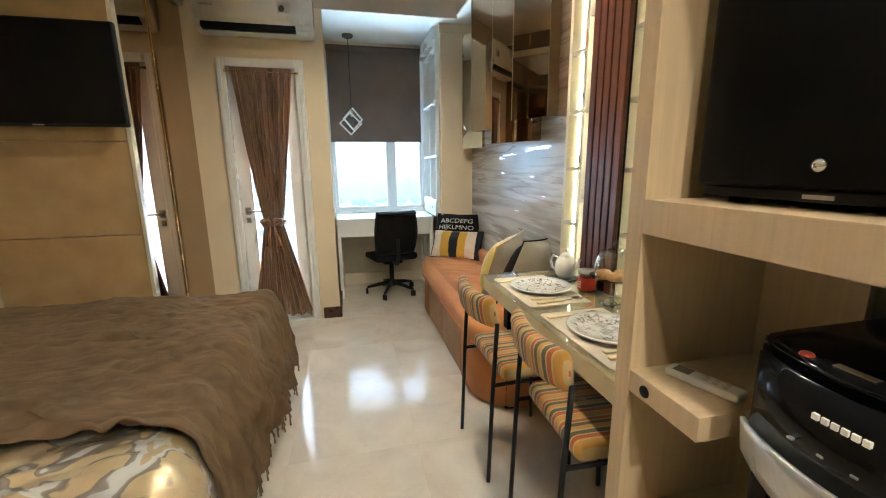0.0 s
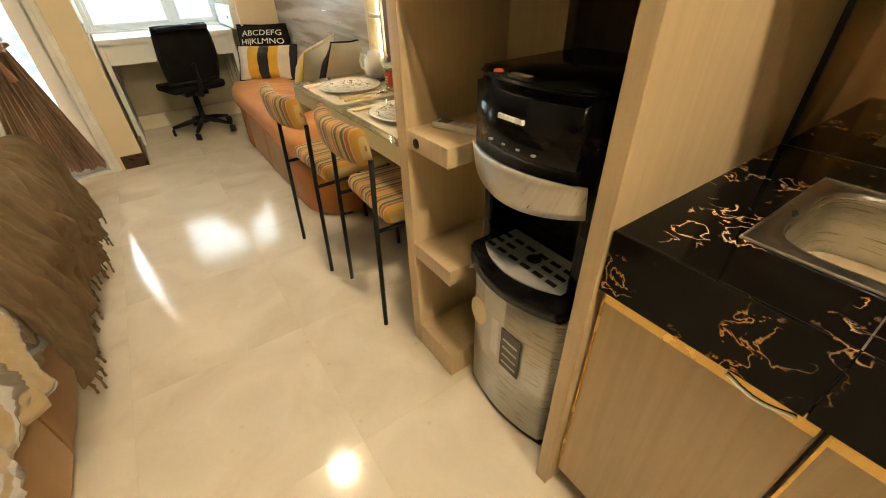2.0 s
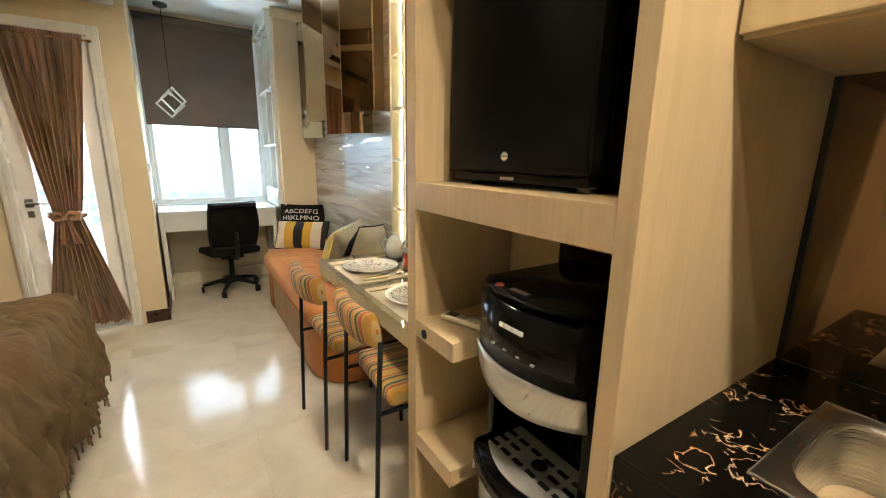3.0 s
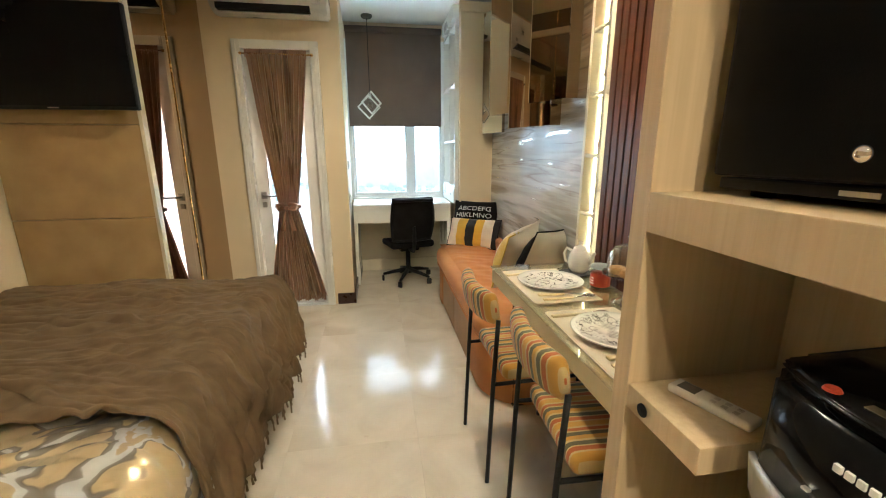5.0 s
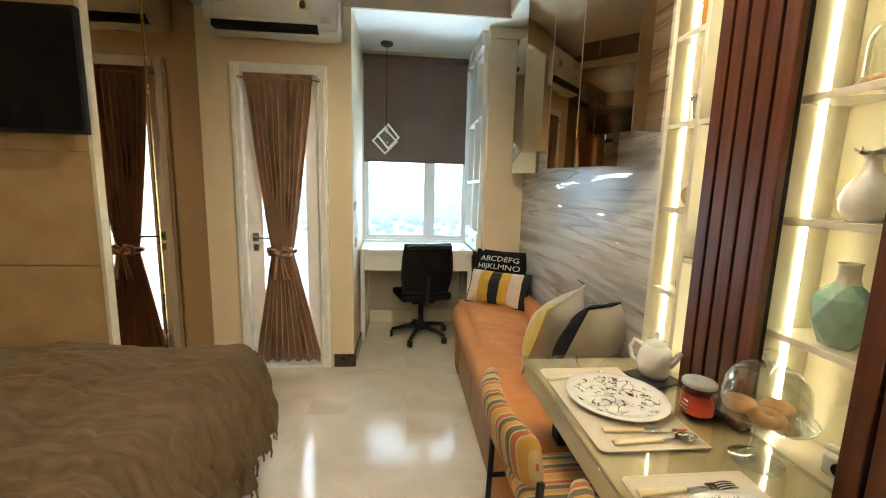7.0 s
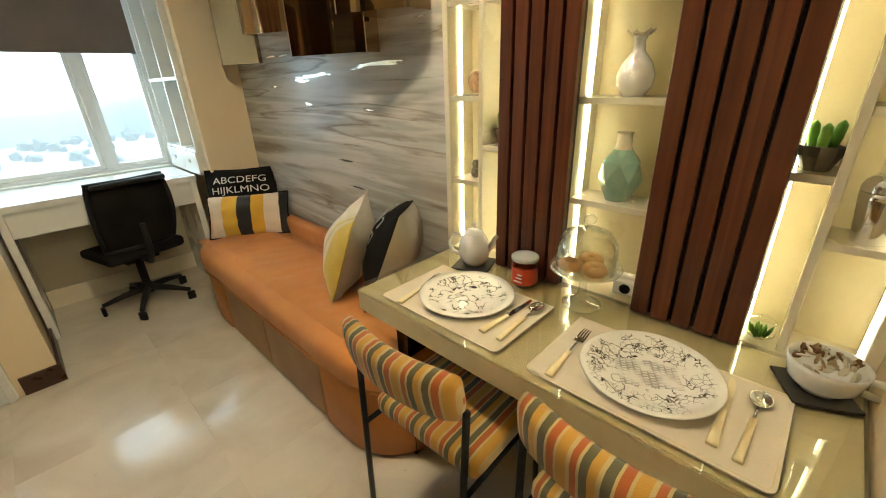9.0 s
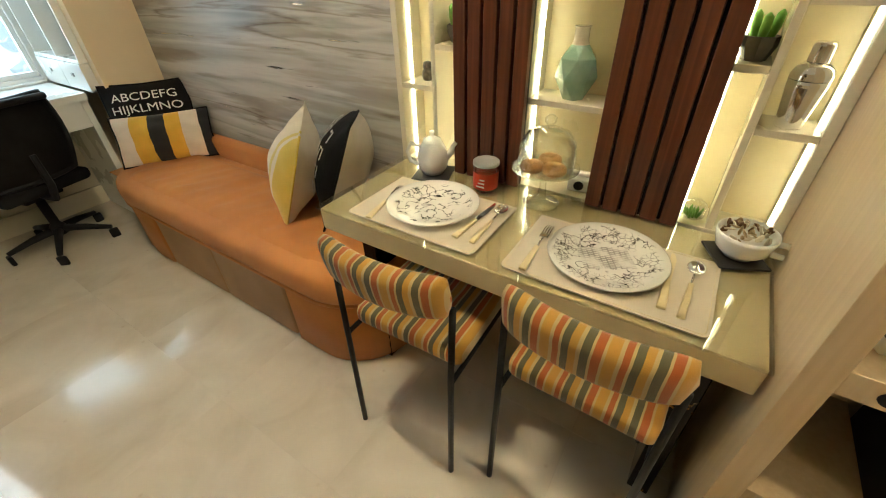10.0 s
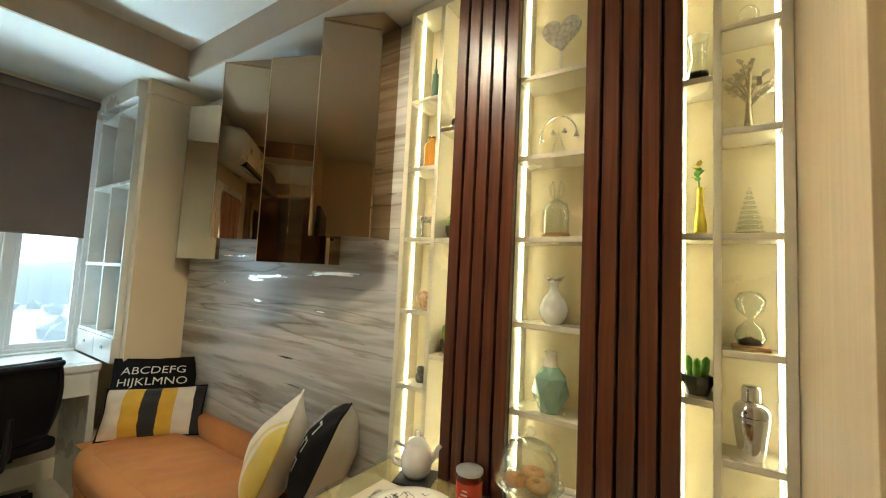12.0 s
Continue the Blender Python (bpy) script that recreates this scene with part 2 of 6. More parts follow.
GRILLE = tinted("pale_grille", (0.5, 0.49, 0.47), (0.62, 0.61, 0.59), 20, rough=0.35, metal=0.3)
TV_GLASS.node_tree.nodes["Principled BSDF"].inputs["Coat Weight"].default_value = 0.0
less_gloss(GLOSS_BLACK, SATIN_BLACK, TV_GLASS, BLACK_METAL, BLACK_PLASTIC, PLUM_BLACK)


def glass_material(name, color=(1, 1, 1), rough=0.0):
    m, n, l, b = material(name, rough, transmission=1.0)
    b.inputs["Base Color"].default_value = (*color, 1)
    return m


def thin_glass(name, face=0.05, clarity=0.95):
    """Thin clear glass: seen straight through, with a gloss that grows towards the edges."""
    m = bpy.data.materials.new(name)
    m.use_nodes = True
    n, l = m.node_tree.nodes, m.node_tree.links
    n.remove(n["Principled BSDF"])
    clear, gloss, mix, fr = n.new("ShaderNodeBsdfTransparent"), n.new("ShaderNodeBsdfGlossy"), n.new("ShaderNodeMixShader"), n.new("ShaderNodeLayerWeight")
    clear.inputs["Color"].default_value = (clarity - 0.005, clarity + 0.005, clarity - 0.005, 1)
    gloss.inputs["Roughness"].default_value = 0.02
    fr.inputs["Blend"].default_value = 0.5
    pw, ma = n.new("ShaderNodeMath"), n.new("ShaderNodeMath")
    pw.operation, pw.inputs[1].default_value = "POWER", 2.7
    ma.operation, ma.inputs[1].default_value, ma.inputs[2].default_value = "MULTIPLY_ADD", 0.85, face
    l.new(fr.outputs["Facing"], pw.inputs[0])
    l.new(pw.outputs[0], ma.inputs[0])
    l.new(ma.outputs[0], mix.inputs[0])
    l.new(clear.outputs[0], mix.inputs[1])
    l.new(gloss.outputs[0], mix.inputs[2])
    l.new(mix.outputs[0], n["Material Output"].inputs["Surface"])
    return m


GLASS = thin_glass("clear_thin_glass")
PRESSED_GLASS = thin_glass("pressed_glass", 0.08, 0.955)
TABLE_GLASS = glass_material("table_glass", (0.98, 0.99, 0.98))
AMBER = glass_material("amber_glass", (0.85, 0.45, 0.1))


def mirror_material(name, color, rough):
    m, n, l, b = material(name, rough, 1.0)
    b.inputs["Base Color"].default_value = (*color, 1)
    return m


BRONZE_MIRROR = mirror_material("bronze_mirror", (0.42, 0.31, 0.20), 0.02)
BRIGHT_EDGE = mirror_material("polished_glass_edge", (0.62, 0.50, 0.34), 0.3)
DARK_MIRROR = mirror_material("dark_mirror", (0.22, 0.155, 0.095), 0.04)


def wood_material(name, dark, light, rough, grain_axis, scale=5.0, relief=0.12):
    """Straight-grained veneer: fine streaks along one axis over slow tone changes."""
    m, n, l, b = material(name, rough)
    st = [14.0, 14.0, 14.0]
    st[grain_axis] = 0.5
    v = coords(n, l, st)
    a = n.new("ShaderNodeTexNoise")
    a.inputs["Scale"].default_value, a.inputs["Detail"].default_value, a.inputs["Distortion"].default_value = scale, 7, 0.5
    l.new(v, a.inputs["Vector"])
    r = ramp(n, [(0.3, dark), (0.5, tuple((p + q) / 2 for p, q in zip(dark, light))), (0.7, light)])
    l.new(a.outputs["Fac"], r.inputs["Fac"])
    info = n.new("ShaderNodeObjectInfo")
    hsv = n.new("ShaderNodeHueSaturation")
    mr = n.new("ShaderNodeMapRange")
    mr.inputs["To Min"].default_value, mr.inputs["To Max"].default_value = 0.88, 1.1
    l.new(info.outputs["Random"], mr.inputs["Value"])
    l.new(mr.outputs["Result"], hsv.inputs["Value"])
    l.new(r.outputs["Color"], hsv.inputs["Color"])
    l.new(hsv.outputs["Color"], b.inputs["Base Color"])
    bump(n, l, b, a.outputs["Fac"], relief, 0.001)
    return m


OAK = wood_material("pale_oak_laminate", (0.48, 0.365, 0.215), (0.54, 0.42, 0.26), 0.38, 2, relief=0.04)
WALNUT = wood_material("dark_walnut", (0.066, 0.019, 0.009), (0.125, 0.041, 0.020), 0.3, 2)


def stone_floor():
    m, n, l, b = material("cream_marble_floor", 0.09, coat=0.15)
    b.inputs["Specular IOR Level"].default_value = 0.42
    b.inputs["Coat Roughness"].default_value = 0.34
    v = coords(n, l, (1, 1, 1))
    info = n.new("ShaderNodeObjectInfo")
    off = n.new("ShaderNodeVectorMath")
    off.operation = "MULTIPLY_ADD"
    off.inputs[1].default_value = (1, 1, 1)
    sc = n.new("ShaderNodeVectorMath")
    sc.operation = "SCALE"
    l.new(info.outputs["Random"], sc.inputs["Scale"])
    sc.inputs[0].default_value = (37, 19, 11)
    l.new(v, off.inputs[0])
    l.new(sc.outputs[0], off.inputs[2])
    a = n.new("ShaderNodeTexNoise")
    a.inputs["Scale"].default_value, a.inputs["Detail"].default_value, a.inputs["Distortion"].default_value = 3.2, 8, 0.9
    l.new(off.outputs[0], a.inputs["Vector"])
    r = ramp(n, [(0.25, (0.51, 0.44, 0.335)), (0.42, (0.58, 0.515, 0.41)), (0.6, (0.64, 0.575, 0.47)), (0.8, (0.69, 0.63, 0.53))])
    l.new(a.outputs["Fac"], r.inputs["Fac"])
    w = n.new("ShaderNodeTexVoronoi")
    w.feature, w.inputs["Scale"].default_value = "F1", 9.0
    l.new(off.outputs[0], w.inputs["Vector"])
    spots = ramp(n, [(0.0, (0.55, 0.45, 0.32)), (0.09, (1, 1, 1))])
    l.new(w.outputs["Distance"], spots.inputs["Fac"])
    mul = n.new("ShaderNodeMix")
    mul.data_type, mul.blend_type = "RGBA", "MULTIPLY"
    mul.inputs[0].default_value = 0.35
    l.new(r.outputs["Color"], mul.inputs[6])
    l.new(spots.outputs["Color"], mul.inputs[7])
    l.new(mul.outputs[2], b.inputs["Base Color"])
    mr = n.new("ShaderNodeMapRange")
    mr.inputs["To Min"].default_value, mr.inputs["To Max"].default_value = 0.06, 0.16
    l.new(a.outputs["Fac"], mr.inputs["Value"])
    l.new(mr.outputs["Result"], b.inputs["Roughness"])
    return m


FLOOR_STONE = stone_floor()


def banded_marble():
    """Grey marble whose bands run level along the wall and wander a little, with dark seams and a few pale glints."""
    m, n, l, b = material("banded_grey_marble", 0.17)
    v = coords(n, l, (0.5, 0.42, 5.0))
    warp = n.new("ShaderNodeTexNoise")
    warp.inputs["Scale"].default_value, warp.inputs["Detail"].default_value, warp.inputs["Distortion"].default_value = 1.1, 7, 0.35
    l.new(v, warp.inputs["Vector"])
    r = ramp(n, [(0.28, (0.29, 0.26, 0.22)), (0.40, (0.42, 0.40, 0.36)), (0.49, (0.56, 0.54, 0.50)), (0.55, (0.40, 0.39, 0.36)), (0.62, (0.52, 0.51, 0.47)), (0.74, (0.62, 0.61, 0.57))])
    l.new(warp.outputs["Fac"], r.inputs["Fac"])
    col = r.outputs["Color"]
    for scale, detail, stops, mix in (
            (0.9, 8, [(0.478, (1, 1, 1)), (0.492, (0.34, 0.27, 0.20)), (0.499, (0.70, 0.63, 0.55)), (0.51, (1, 1, 1))], 0.6),
            (2.6, 12, [(0.38, (0.60, 0.54, 0.46)), (0.46, (1, 1, 1)), (0.57, (1, 1, 1)), (0.68, (0.78, 0.76, 0.72))], 0.6)):
        tex = n.new("ShaderNodeTexNoise")
        tex.inputs["Scale"].default_value, tex.inputs["Detail"].default_value, tex.inputs["Distortion"].default_value = scale, detail, 0.3
        l.new(v, tex.inputs["Vector"])
        tone = ramp(n, stops)
        l.new(tex.outputs["Fac"], tone.inputs["Fac"])
        mul = n.new("ShaderNodeMix")
        mul.data_type, mul.blend_type = "RGBA", "MULTIPLY"
        mul.inputs[0].default_value = mix
        l.new(col, mul.inputs[6])
        l.new(tone.outputs["Color"], mul.inputs[7])
        col = mul.outputs[2]
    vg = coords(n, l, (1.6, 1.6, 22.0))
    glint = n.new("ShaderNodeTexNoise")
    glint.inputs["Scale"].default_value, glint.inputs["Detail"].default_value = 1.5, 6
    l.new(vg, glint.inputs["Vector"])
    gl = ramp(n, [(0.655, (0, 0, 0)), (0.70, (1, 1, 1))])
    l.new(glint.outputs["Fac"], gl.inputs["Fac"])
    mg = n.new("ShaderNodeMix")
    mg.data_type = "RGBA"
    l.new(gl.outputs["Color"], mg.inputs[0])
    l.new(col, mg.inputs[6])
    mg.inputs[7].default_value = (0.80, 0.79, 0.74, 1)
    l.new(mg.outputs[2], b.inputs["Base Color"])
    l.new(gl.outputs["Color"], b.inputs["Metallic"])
    return m


GREY_MARBLE = banded_marble()
less_gloss(GREY_MARBLE)


def gold_vein_marble():
    m, n, l, b = material("black_marble_gold_veins", 0.06)
    v = coords(n, l)
    a = n.new("ShaderNodeTexNoise")
    a.inputs["Scale"].default_value, a.inputs["Detail"].default_value, a.inputs["Distortion"].default_value = 19.0, 12, 0.6
    l.new(v, a.inputs["Vector"])
    vein = ramp(n, [(0.484, (0, 0, 0)), (0.496, (1, 1, 1)), (0.504, (1, 1, 1)), (0.516, (0, 0, 0))])
    l.new(a.outputs["Fac"], vein.inputs["Fac"])
    patch = n.new("ShaderNodeTexNoise")
    patch.inputs["Scale"].default_value, patch.inputs["Detail"].default_value = 8.5, 3
    l.new(v, patch.inputs["Vector"])
    pr = ramp(n, [(0.515, (0, 0, 0)), (0.57, (1, 1, 1))])
    l.new(patch.outputs["Fac"], pr.inputs["Fac"])
    mul = n.new("ShaderNodeMath")
    mul.operation = "MULTIPLY"
    l.new(vein.outputs["Color"], mul.inputs[0])
    l.new(pr.outputs["Color"], mul.inputs[1])
    tone = ramp(n, [(0.4, (0.62, 0.46, 0.30)), (0.56, (0.68, 0.33, 0.08))])
    l.new(patch.outputs["Color"], tone.inputs["Fac"])
    mix = n.new("ShaderNodeMix")
    mix.data_type = "RGBA"
    l.new(mul.outputs[0], mix.inputs[0])
    mix.inputs[6].default_value = (0.006, 0.005, 0.0045, 1)
    l.new(tone.outputs["Color"], mix.inputs[7])
    l.new(mix.outputs[2], b.inputs["Base Color"])
    return m


BLACK_MARBLE = gold_vein_marble()
less_gloss(BLACK_MARBLE)
ONYX = tinted("honey_stone", (0.62, 0.53, 0.32), (0.72, 0.64, 0.43), 4.5, rough=0.3, grain=40, relief=0.04, detail=9)
PANEL_STONE = tinted("beige_stone_panel", (0.37, 0.25, 0.112), (0.47, 0.335, 0.165), 5, rough=0.35, grain=60, relief=0.08, detail=9)


def striped(name, stops, axis, length, rough=0.85, relief=0.5, repeat=False):
    """Woven stripes across one axis of the object; stops as (share of length, colour)."""
    m, n, l, b = material(name, rough, sheen=0.2)
    v = coords(n, l)
    sep = n.new("ShaderNodeSeparateXYZ")
    l.new(v, sep.inputs[0])
    mr = n.new("ShaderNodeMapRange")
    mr.clamp = not repeat
    mr.inputs["From Min"].default_value, mr.inputs["From Max"].default_value = -length / 2, length / 2
    wob = n.new("ShaderNodeTexNoise")
    wob.inputs["Scale"].default_value = 14
    l.new(v, wob.inputs["Vector"])
    add = n.new("ShaderNodeMath")
    add.operation, add.inputs[1].default_value = "MULTIPLY_ADD", length * (0.03 if not repeat else 0.05)
    l.new(wob.outputs["Fac"], add.inputs[0])
    l.new(sep.outputs[axis], add.inputs[2])
    l.new(add.outputs[0], mr.inputs["Value"])
    src = mr.outputs["Result"]
    if repeat:
        fr = n.new("ShaderNodeMath")
        fr.operation = "FRACT"
        l.new(src, fr.inputs[0])
        src = fr.outputs[0]
    r = ramp(n, stops, "CONSTANT")
    l.new(src, r.inputs["Fac"])
    g = n.new("ShaderNodeTexNoise")
    g.inputs["Scale"].default_value, g.inputs["Detail"].default_value = 500, 2
    l.new(v, g.inputs["Vector"])
    hs = n.new("ShaderNodeHueSaturation")
    big = n.new("ShaderNodeTexNoise")
    big.inputs["Scale"].default_value = 9
    l.new(v, big.inputs["Vector"])
    mv = n.new("ShaderNodeMapRange")
    mv.inputs["To Min"].default_value, mv.inputs["To Max"].default_value = 0.8, 1.2
    l.new(big.outputs["Fac"], mv.inputs["Value"])
    l.new(mv.outputs["Result"], hs.inputs["Value"])
    l.new(r.outputs["Color"], hs.inputs["Color"])
    l.new(hs.outputs["Color"], b.inputs["Base Color"])
    bump(n, l, b, g.outputs["Fac"], relief)
    return m


_c, _o, _y, _g = (0.42, 0.31, 0.135), (0.33, 0.086, 0.012), (0.42, 0.225, 0.028), (0.085, 0.078, 0.038)
CHAIR_STRIPE = striped("woven_stripes", [(0.0, _y), (0.16, _c), (0.2, _o), (0.33, _c), (0.37, _g), (0.5, _c), (0.56, _y), (0.68, _g), (0.80, _c), (0.84, _o), (0.94, _c)], 1, 0.122, repeat=True)
_k, _w, _m = (0.014, 0.013, 0.013), (0.70, 0.60, 0.50), (0.62, 0.36, 0.03)
CUSHION_STRIPE = striped("banded_cotton", [(0.0, _k), (0.05, _w), (0.23, _m), (0.40, _k), (0.56, _m), (0.71, _w), (0.88, _k)], 0, 0.52)
# ---- structure ----
def structure(name, bm, mat, label=""):
    ob = link(bm, name, mat)
    return tagged(ob, label, name.split("_")[0], kind="structure")


XL, XR, YB, YD, YW = -1.30, 1.88, -1.9, 3.96, 5.03
SOF, SOFA, XM = 2.57, 2.62, 1.80
floor = structure("floor", box((XL - 0.2, YB - 0.2, -0.2), (XR + 0.2, YW + 0.1, -0.006)), tinted("tile_grout", (0.54, 0.48, 0.38), (0.60, 0.54, 0.43), 8), "polished cream marble tile floor with thin joints")
structure("ceiling", box((XL - 0.2, YB - 0.2, CEIL), (XR + 0.2, YD + 0.2, CEIL + 0.15)), CEILING, "plain white painted ceiling")
structure("ceiling_alcove", box((0.2, YD + 0.02, SOFA), (XR + 0.2, YW + 0.2, CEIL - 0.001)), CEILING, "white painted ceiling over the desk alcove")
structure("wall_east", box((XR, YB - 0.2, 0), (XR + 0.2, YW + 0.2, CEIL)), PAINT, "cream painted wall")
structure("wall_west", box((XL - 0.2, YB - 0.2, 0), (XL, YD, CEIL)), PAINT, "cream painted wall beside the bed")
structure("wall_south", box((XL, YB - 0.2, 0), (XR, YB, CEIL)), PAINT, "cream painted wall")
wall = box((XL - 0.2, YD, 0), (-0.35, YD + 0.2, CEIL))
box((-0.35, YD, 2.165), (0.285, YD + 0.2, CEIL), bm=wall)
structure("wall_north", wall, PAINT, "cream painted wall round the balcony door")
structure("pillar", prism([(0.285, YD + 0.02), (0.452, YD + 0.02), (0.412, YW), (0.285, YW)], 0, SOFA), PAINT, "cream painted pillar beside the balcony door")
structure("pillar_face", box((0.285, YD, 0), (0.452, YD + 0.02, 2.552)), PAINT, "cream painted pillar front")
structure("beam_north", box((0.285, YD, 2.552), (1.557, YD + 0.02, CEIL)), SHADED_PAINT, "painted drop over the desk alcove, shade in its darker beige")
structure("beam_east", box((1.545, 1.182, SOF), (1.557, YD, CEIL)), SHADED_PAINT, "painted face of the lowered ceiling along the wall, shade in its darker beige")
structure("ceiling_soffit", box((1.557, 1.182, SOF + 0.003), (XR, YD + 0.018, CEIL)), CEILING, "white lowered ceiling strip above the display wall")
structure("column", box((1.485, 4.30, 0), (XR, 4.37, SOFA)), PAINT, "cream painted column beside the sofa")
structure("trim_column", box((1.47, 4.285, 2.53), (XR, 4.32, SOFA - 0.001), 0.006), PAINT, "white cornice at the top of the column")
structure("wall_window_sill", box((0.285, YW, 0), (XR, YW + 0.2, 0.81)), PAINT, "cream painted wall below the window")
wl = box((0.285, YW, 2.47), (XR, YW + 0.2, SOFA))
box((1.475, YW, 0.81), (XR, YW + 0.2, 2.47), bm=wl)
box((0.285, YW, 0.81), (0.396, YW + 0.2, 2.47), bm=wl)
structure("wall_window_head", wl, PAINT, "cream painted wall round the window")
for lo, hi in (((0.308, YD - 0.014, 0), (0.468, YD, 0.10)), ((0.452, YD, 0), (0.466, YD + 0.48, 0.10)), ((-0.54, YD - 0.014, 0), (-0.35, YD, 0.10))):
    structure("baseboard", box(lo, hi, 0.003), BASEBOARD, "dark brown glossy baseboard")
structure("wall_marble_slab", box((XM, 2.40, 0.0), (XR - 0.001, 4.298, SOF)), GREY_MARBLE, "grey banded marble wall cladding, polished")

# window
win = thing("window_1", "white framed window with two panes and bright daylight", "window", kind="structure")
for lo, hi in (((0.396, YW + 0.02, 0.81), (0.447, YW + 0.09, 2.47)), ((1.424, YW + 0.02, 0.81), (1.475, YW + 0.09, 2.47)), ((0.447, YW + 0.02, 0.81), (1.424, YW + 0.09, 0.861)), ((0.447, YW + 0.02, 2.418), (1.424, YW + 0.09, 2.47)), ((1.042, YW + 0.015, 0.861), (1.101, YW + 0.095, 2.418))):
    part("window_frame", box(lo, hi, 0.006), WHITE_METAL, win)
part("window_sill", box((0.42, YW - 0.03, 0.826), (1.43, YW + 0.02, 0.84), 0.003), WHITE, win)
for x0, x1 in ((0.447, 1.042), (1.101, 1.424)):
    for lo, hi in (((x0, YW + 0.035, 0.861), (x1, YW + 0.07, 0.891)), ((x0, YW + 0.035, 0.891), (x0 + 0.026, YW + 0.07, 2.418)), ((x1 - 0.026, YW + 0.035, 0.891), (x1, YW + 0.07, 2.418))):
        part("sash", box(lo, hi, 0.004), WHITE_METAL, win)
    p = part("pane", box((x0 + 0.026, YW + 0.055, 0.891), (x1 - 0.026, YW + 0.06, 2.418)), GLASS, win)
    p.visible_shadow = False

# balcony door
door = thing("door_1", "white balcony door with a full height glass pane", "door", kind="structure")
for lo, hi in (((-0.35, YD - 0.02, 0), (-0.285, YD + 0.12, 2.165)), ((0.22, YD - 0.02, 0), (0.285, YD + 0.12, 2.165)), ((-0.285, YD - 0.02, 2.10), (0.22, YD + 0.12, 2.165))):
    part("door_frame", box(lo, hi, 0.006), WHITE, door)
    part("architrave", box((lo[0] + 0.012 if lo[0] < 0.2 else lo[0] + 0.03, lo[1] - 0.008, lo[2]), ((hi[0] - 0.03) if hi[0] < 0.2 else hi[0] - 0.012, lo[1] + 0.001, hi[2] - 0.012), 0.003), WHITE, door)
leaf = part("door_leaf", box((-0.285, YD + 0.03, 0.02), (-0.185, YD + 0.075, 2.10), 0.004), WHITE, door)
for lo, hi in (((0.12, YD + 0.03, 0.02), (0.22, YD + 0.075, 2.10)), ((-0.185, YD + 0.03, 1.99), (0.12, YD + 0.075, 2.10)), ((-0.185, YD + 0.03, 0.02), (0.12, YD + 0.075, 0.13))):
    part("stile", box(lo, hi, 0.004), WHITE, leaf)
dp = part("door_pane", box((-0.185, YD + 0.05, 0.13), (0.12, YD + 0.056, 1.99)), GLASS, door)
dp.visible_shadow = False
part("threshold", box((-0.285, YD - 0.01, 0.0), (0.22, YD + 0.12, 0.02), 0.004), WHITE, door)
hd = part("door_handle", tube([(-0.235, YD + 0.03, 0.985), (-0.235, YD - 0.02, 0.985), (-0.225, YD - 0.028, 0.985), (-0.12, YD - 0.03, 0.983)], 0.009, 12), NICKEL, door, "satin nickel lever", True)
part("rosette", box((-0.258, YD + 0.02, 0.955), (-0.212, YD + 0.031, 1.015), 0.004), NICKEL, hd)
part("keyhole_plate", box((-0.253, YD + 0.02, 0.885), (-0.217, YD + 0.031, 0.93), 0.004), NICKEL, hd)

# balcony and the far view
structure("balcony_floor", box((-2.2, YD + 0.2, -0.2), (0.26, YD + 1.5, -0.02)), CONCRETE, "pale concrete balcony floor")
rail = thing("balcony_railing", "pale metal balcony railing with upright bars", "railing", kind="structure")
part("top_rail", box((-2.2, YD + 1.40, 1.0), (0.26, YD + 1.45, 1.05), 0.01), WHITE_METAL, rail)
part("bottom_rail", box((-2.2, YD + 1.41, 0.1), (0.26, YD + 1.44, 0.13)), WHITE_METAL, rail)
bar = box((-0.008, -0.008, 0.13), (0.008, 0.008, 1.0))
bar_ob = part("bar", bar, WHITE_METAL, rail)
bar_ob.location = (-2.1, YD + 1.425, 0)
for k in range(1, 18):
    o = new("bar", bar_ob.data)
    o.parent, o.location = rail, (-2.1 + 0.13 * k, YD + 1.425, 0)
HAZE_SKY = glow("bright_haze", (0.76, 0.92, 1.0), 3.8)
structure("backdrop_sky", box((-6000, 2600, -200), (6000, 2610, 6000)), HAZE_SKY, "bright white hazy sky")
# land, hills and treetops glow by themselves to stand for bright haze
structure("ground", box((-1500, 10, -60.2), (1500, 3000, -60)), HAZE, "distant lowland with fields and roads, haze put in as glow")
for k, (hx, hy, hw, hh) in enumerate(((250, 900, 420, 62), (-300, 1100, 500, 55), (700, 1200, 520, 78))):
    def hill(u, v, hx=hx, hy=hy, hw=hw, hh=hh, k=k):
        x, y = (u - 0.5) * 2, (v - 0.5) * 2
        s = max(0, 1 - x * x) * max(0, 1 - y * y)
        return (hx + x * hw, hy + y * 160, -60.5 + hh * s * (1 + 0.5 * noise.noise(Vector((u * 5 + k, v * 3, k)))))
    tagged(link(grid(40, 12, hill), "backdrop_hill", HILL, smooth=True), "low wooded hill, bluish haze put in as glow", "hill", kind="structure")
tree = bmesh.new()
rnd = random.Random(5)
for k in range(260):
    x, y, r = rnd.uniform(-300, 600), rnd.uniform(380, 900), rnd.uniform(4, 9)
    own = bmesh.new()
    bmesh.ops.create_icosphere(own, subdivisions=1, radius=r, matrix=Matrix.Translation((x, y, -60 + r * 0.5)))
    for v in own.verts:
        v.co += Vector((rnd.uniform(-1, 1), rnd.uniform(-1, 1), rnd.uniform(-1, 1))) * r * 0.25
    merge(tree, own)
tagged(link(tree, "distant_trees", HILL), "far off treetops on the lowland, haze put in as glow", "trees", kind="stuff")
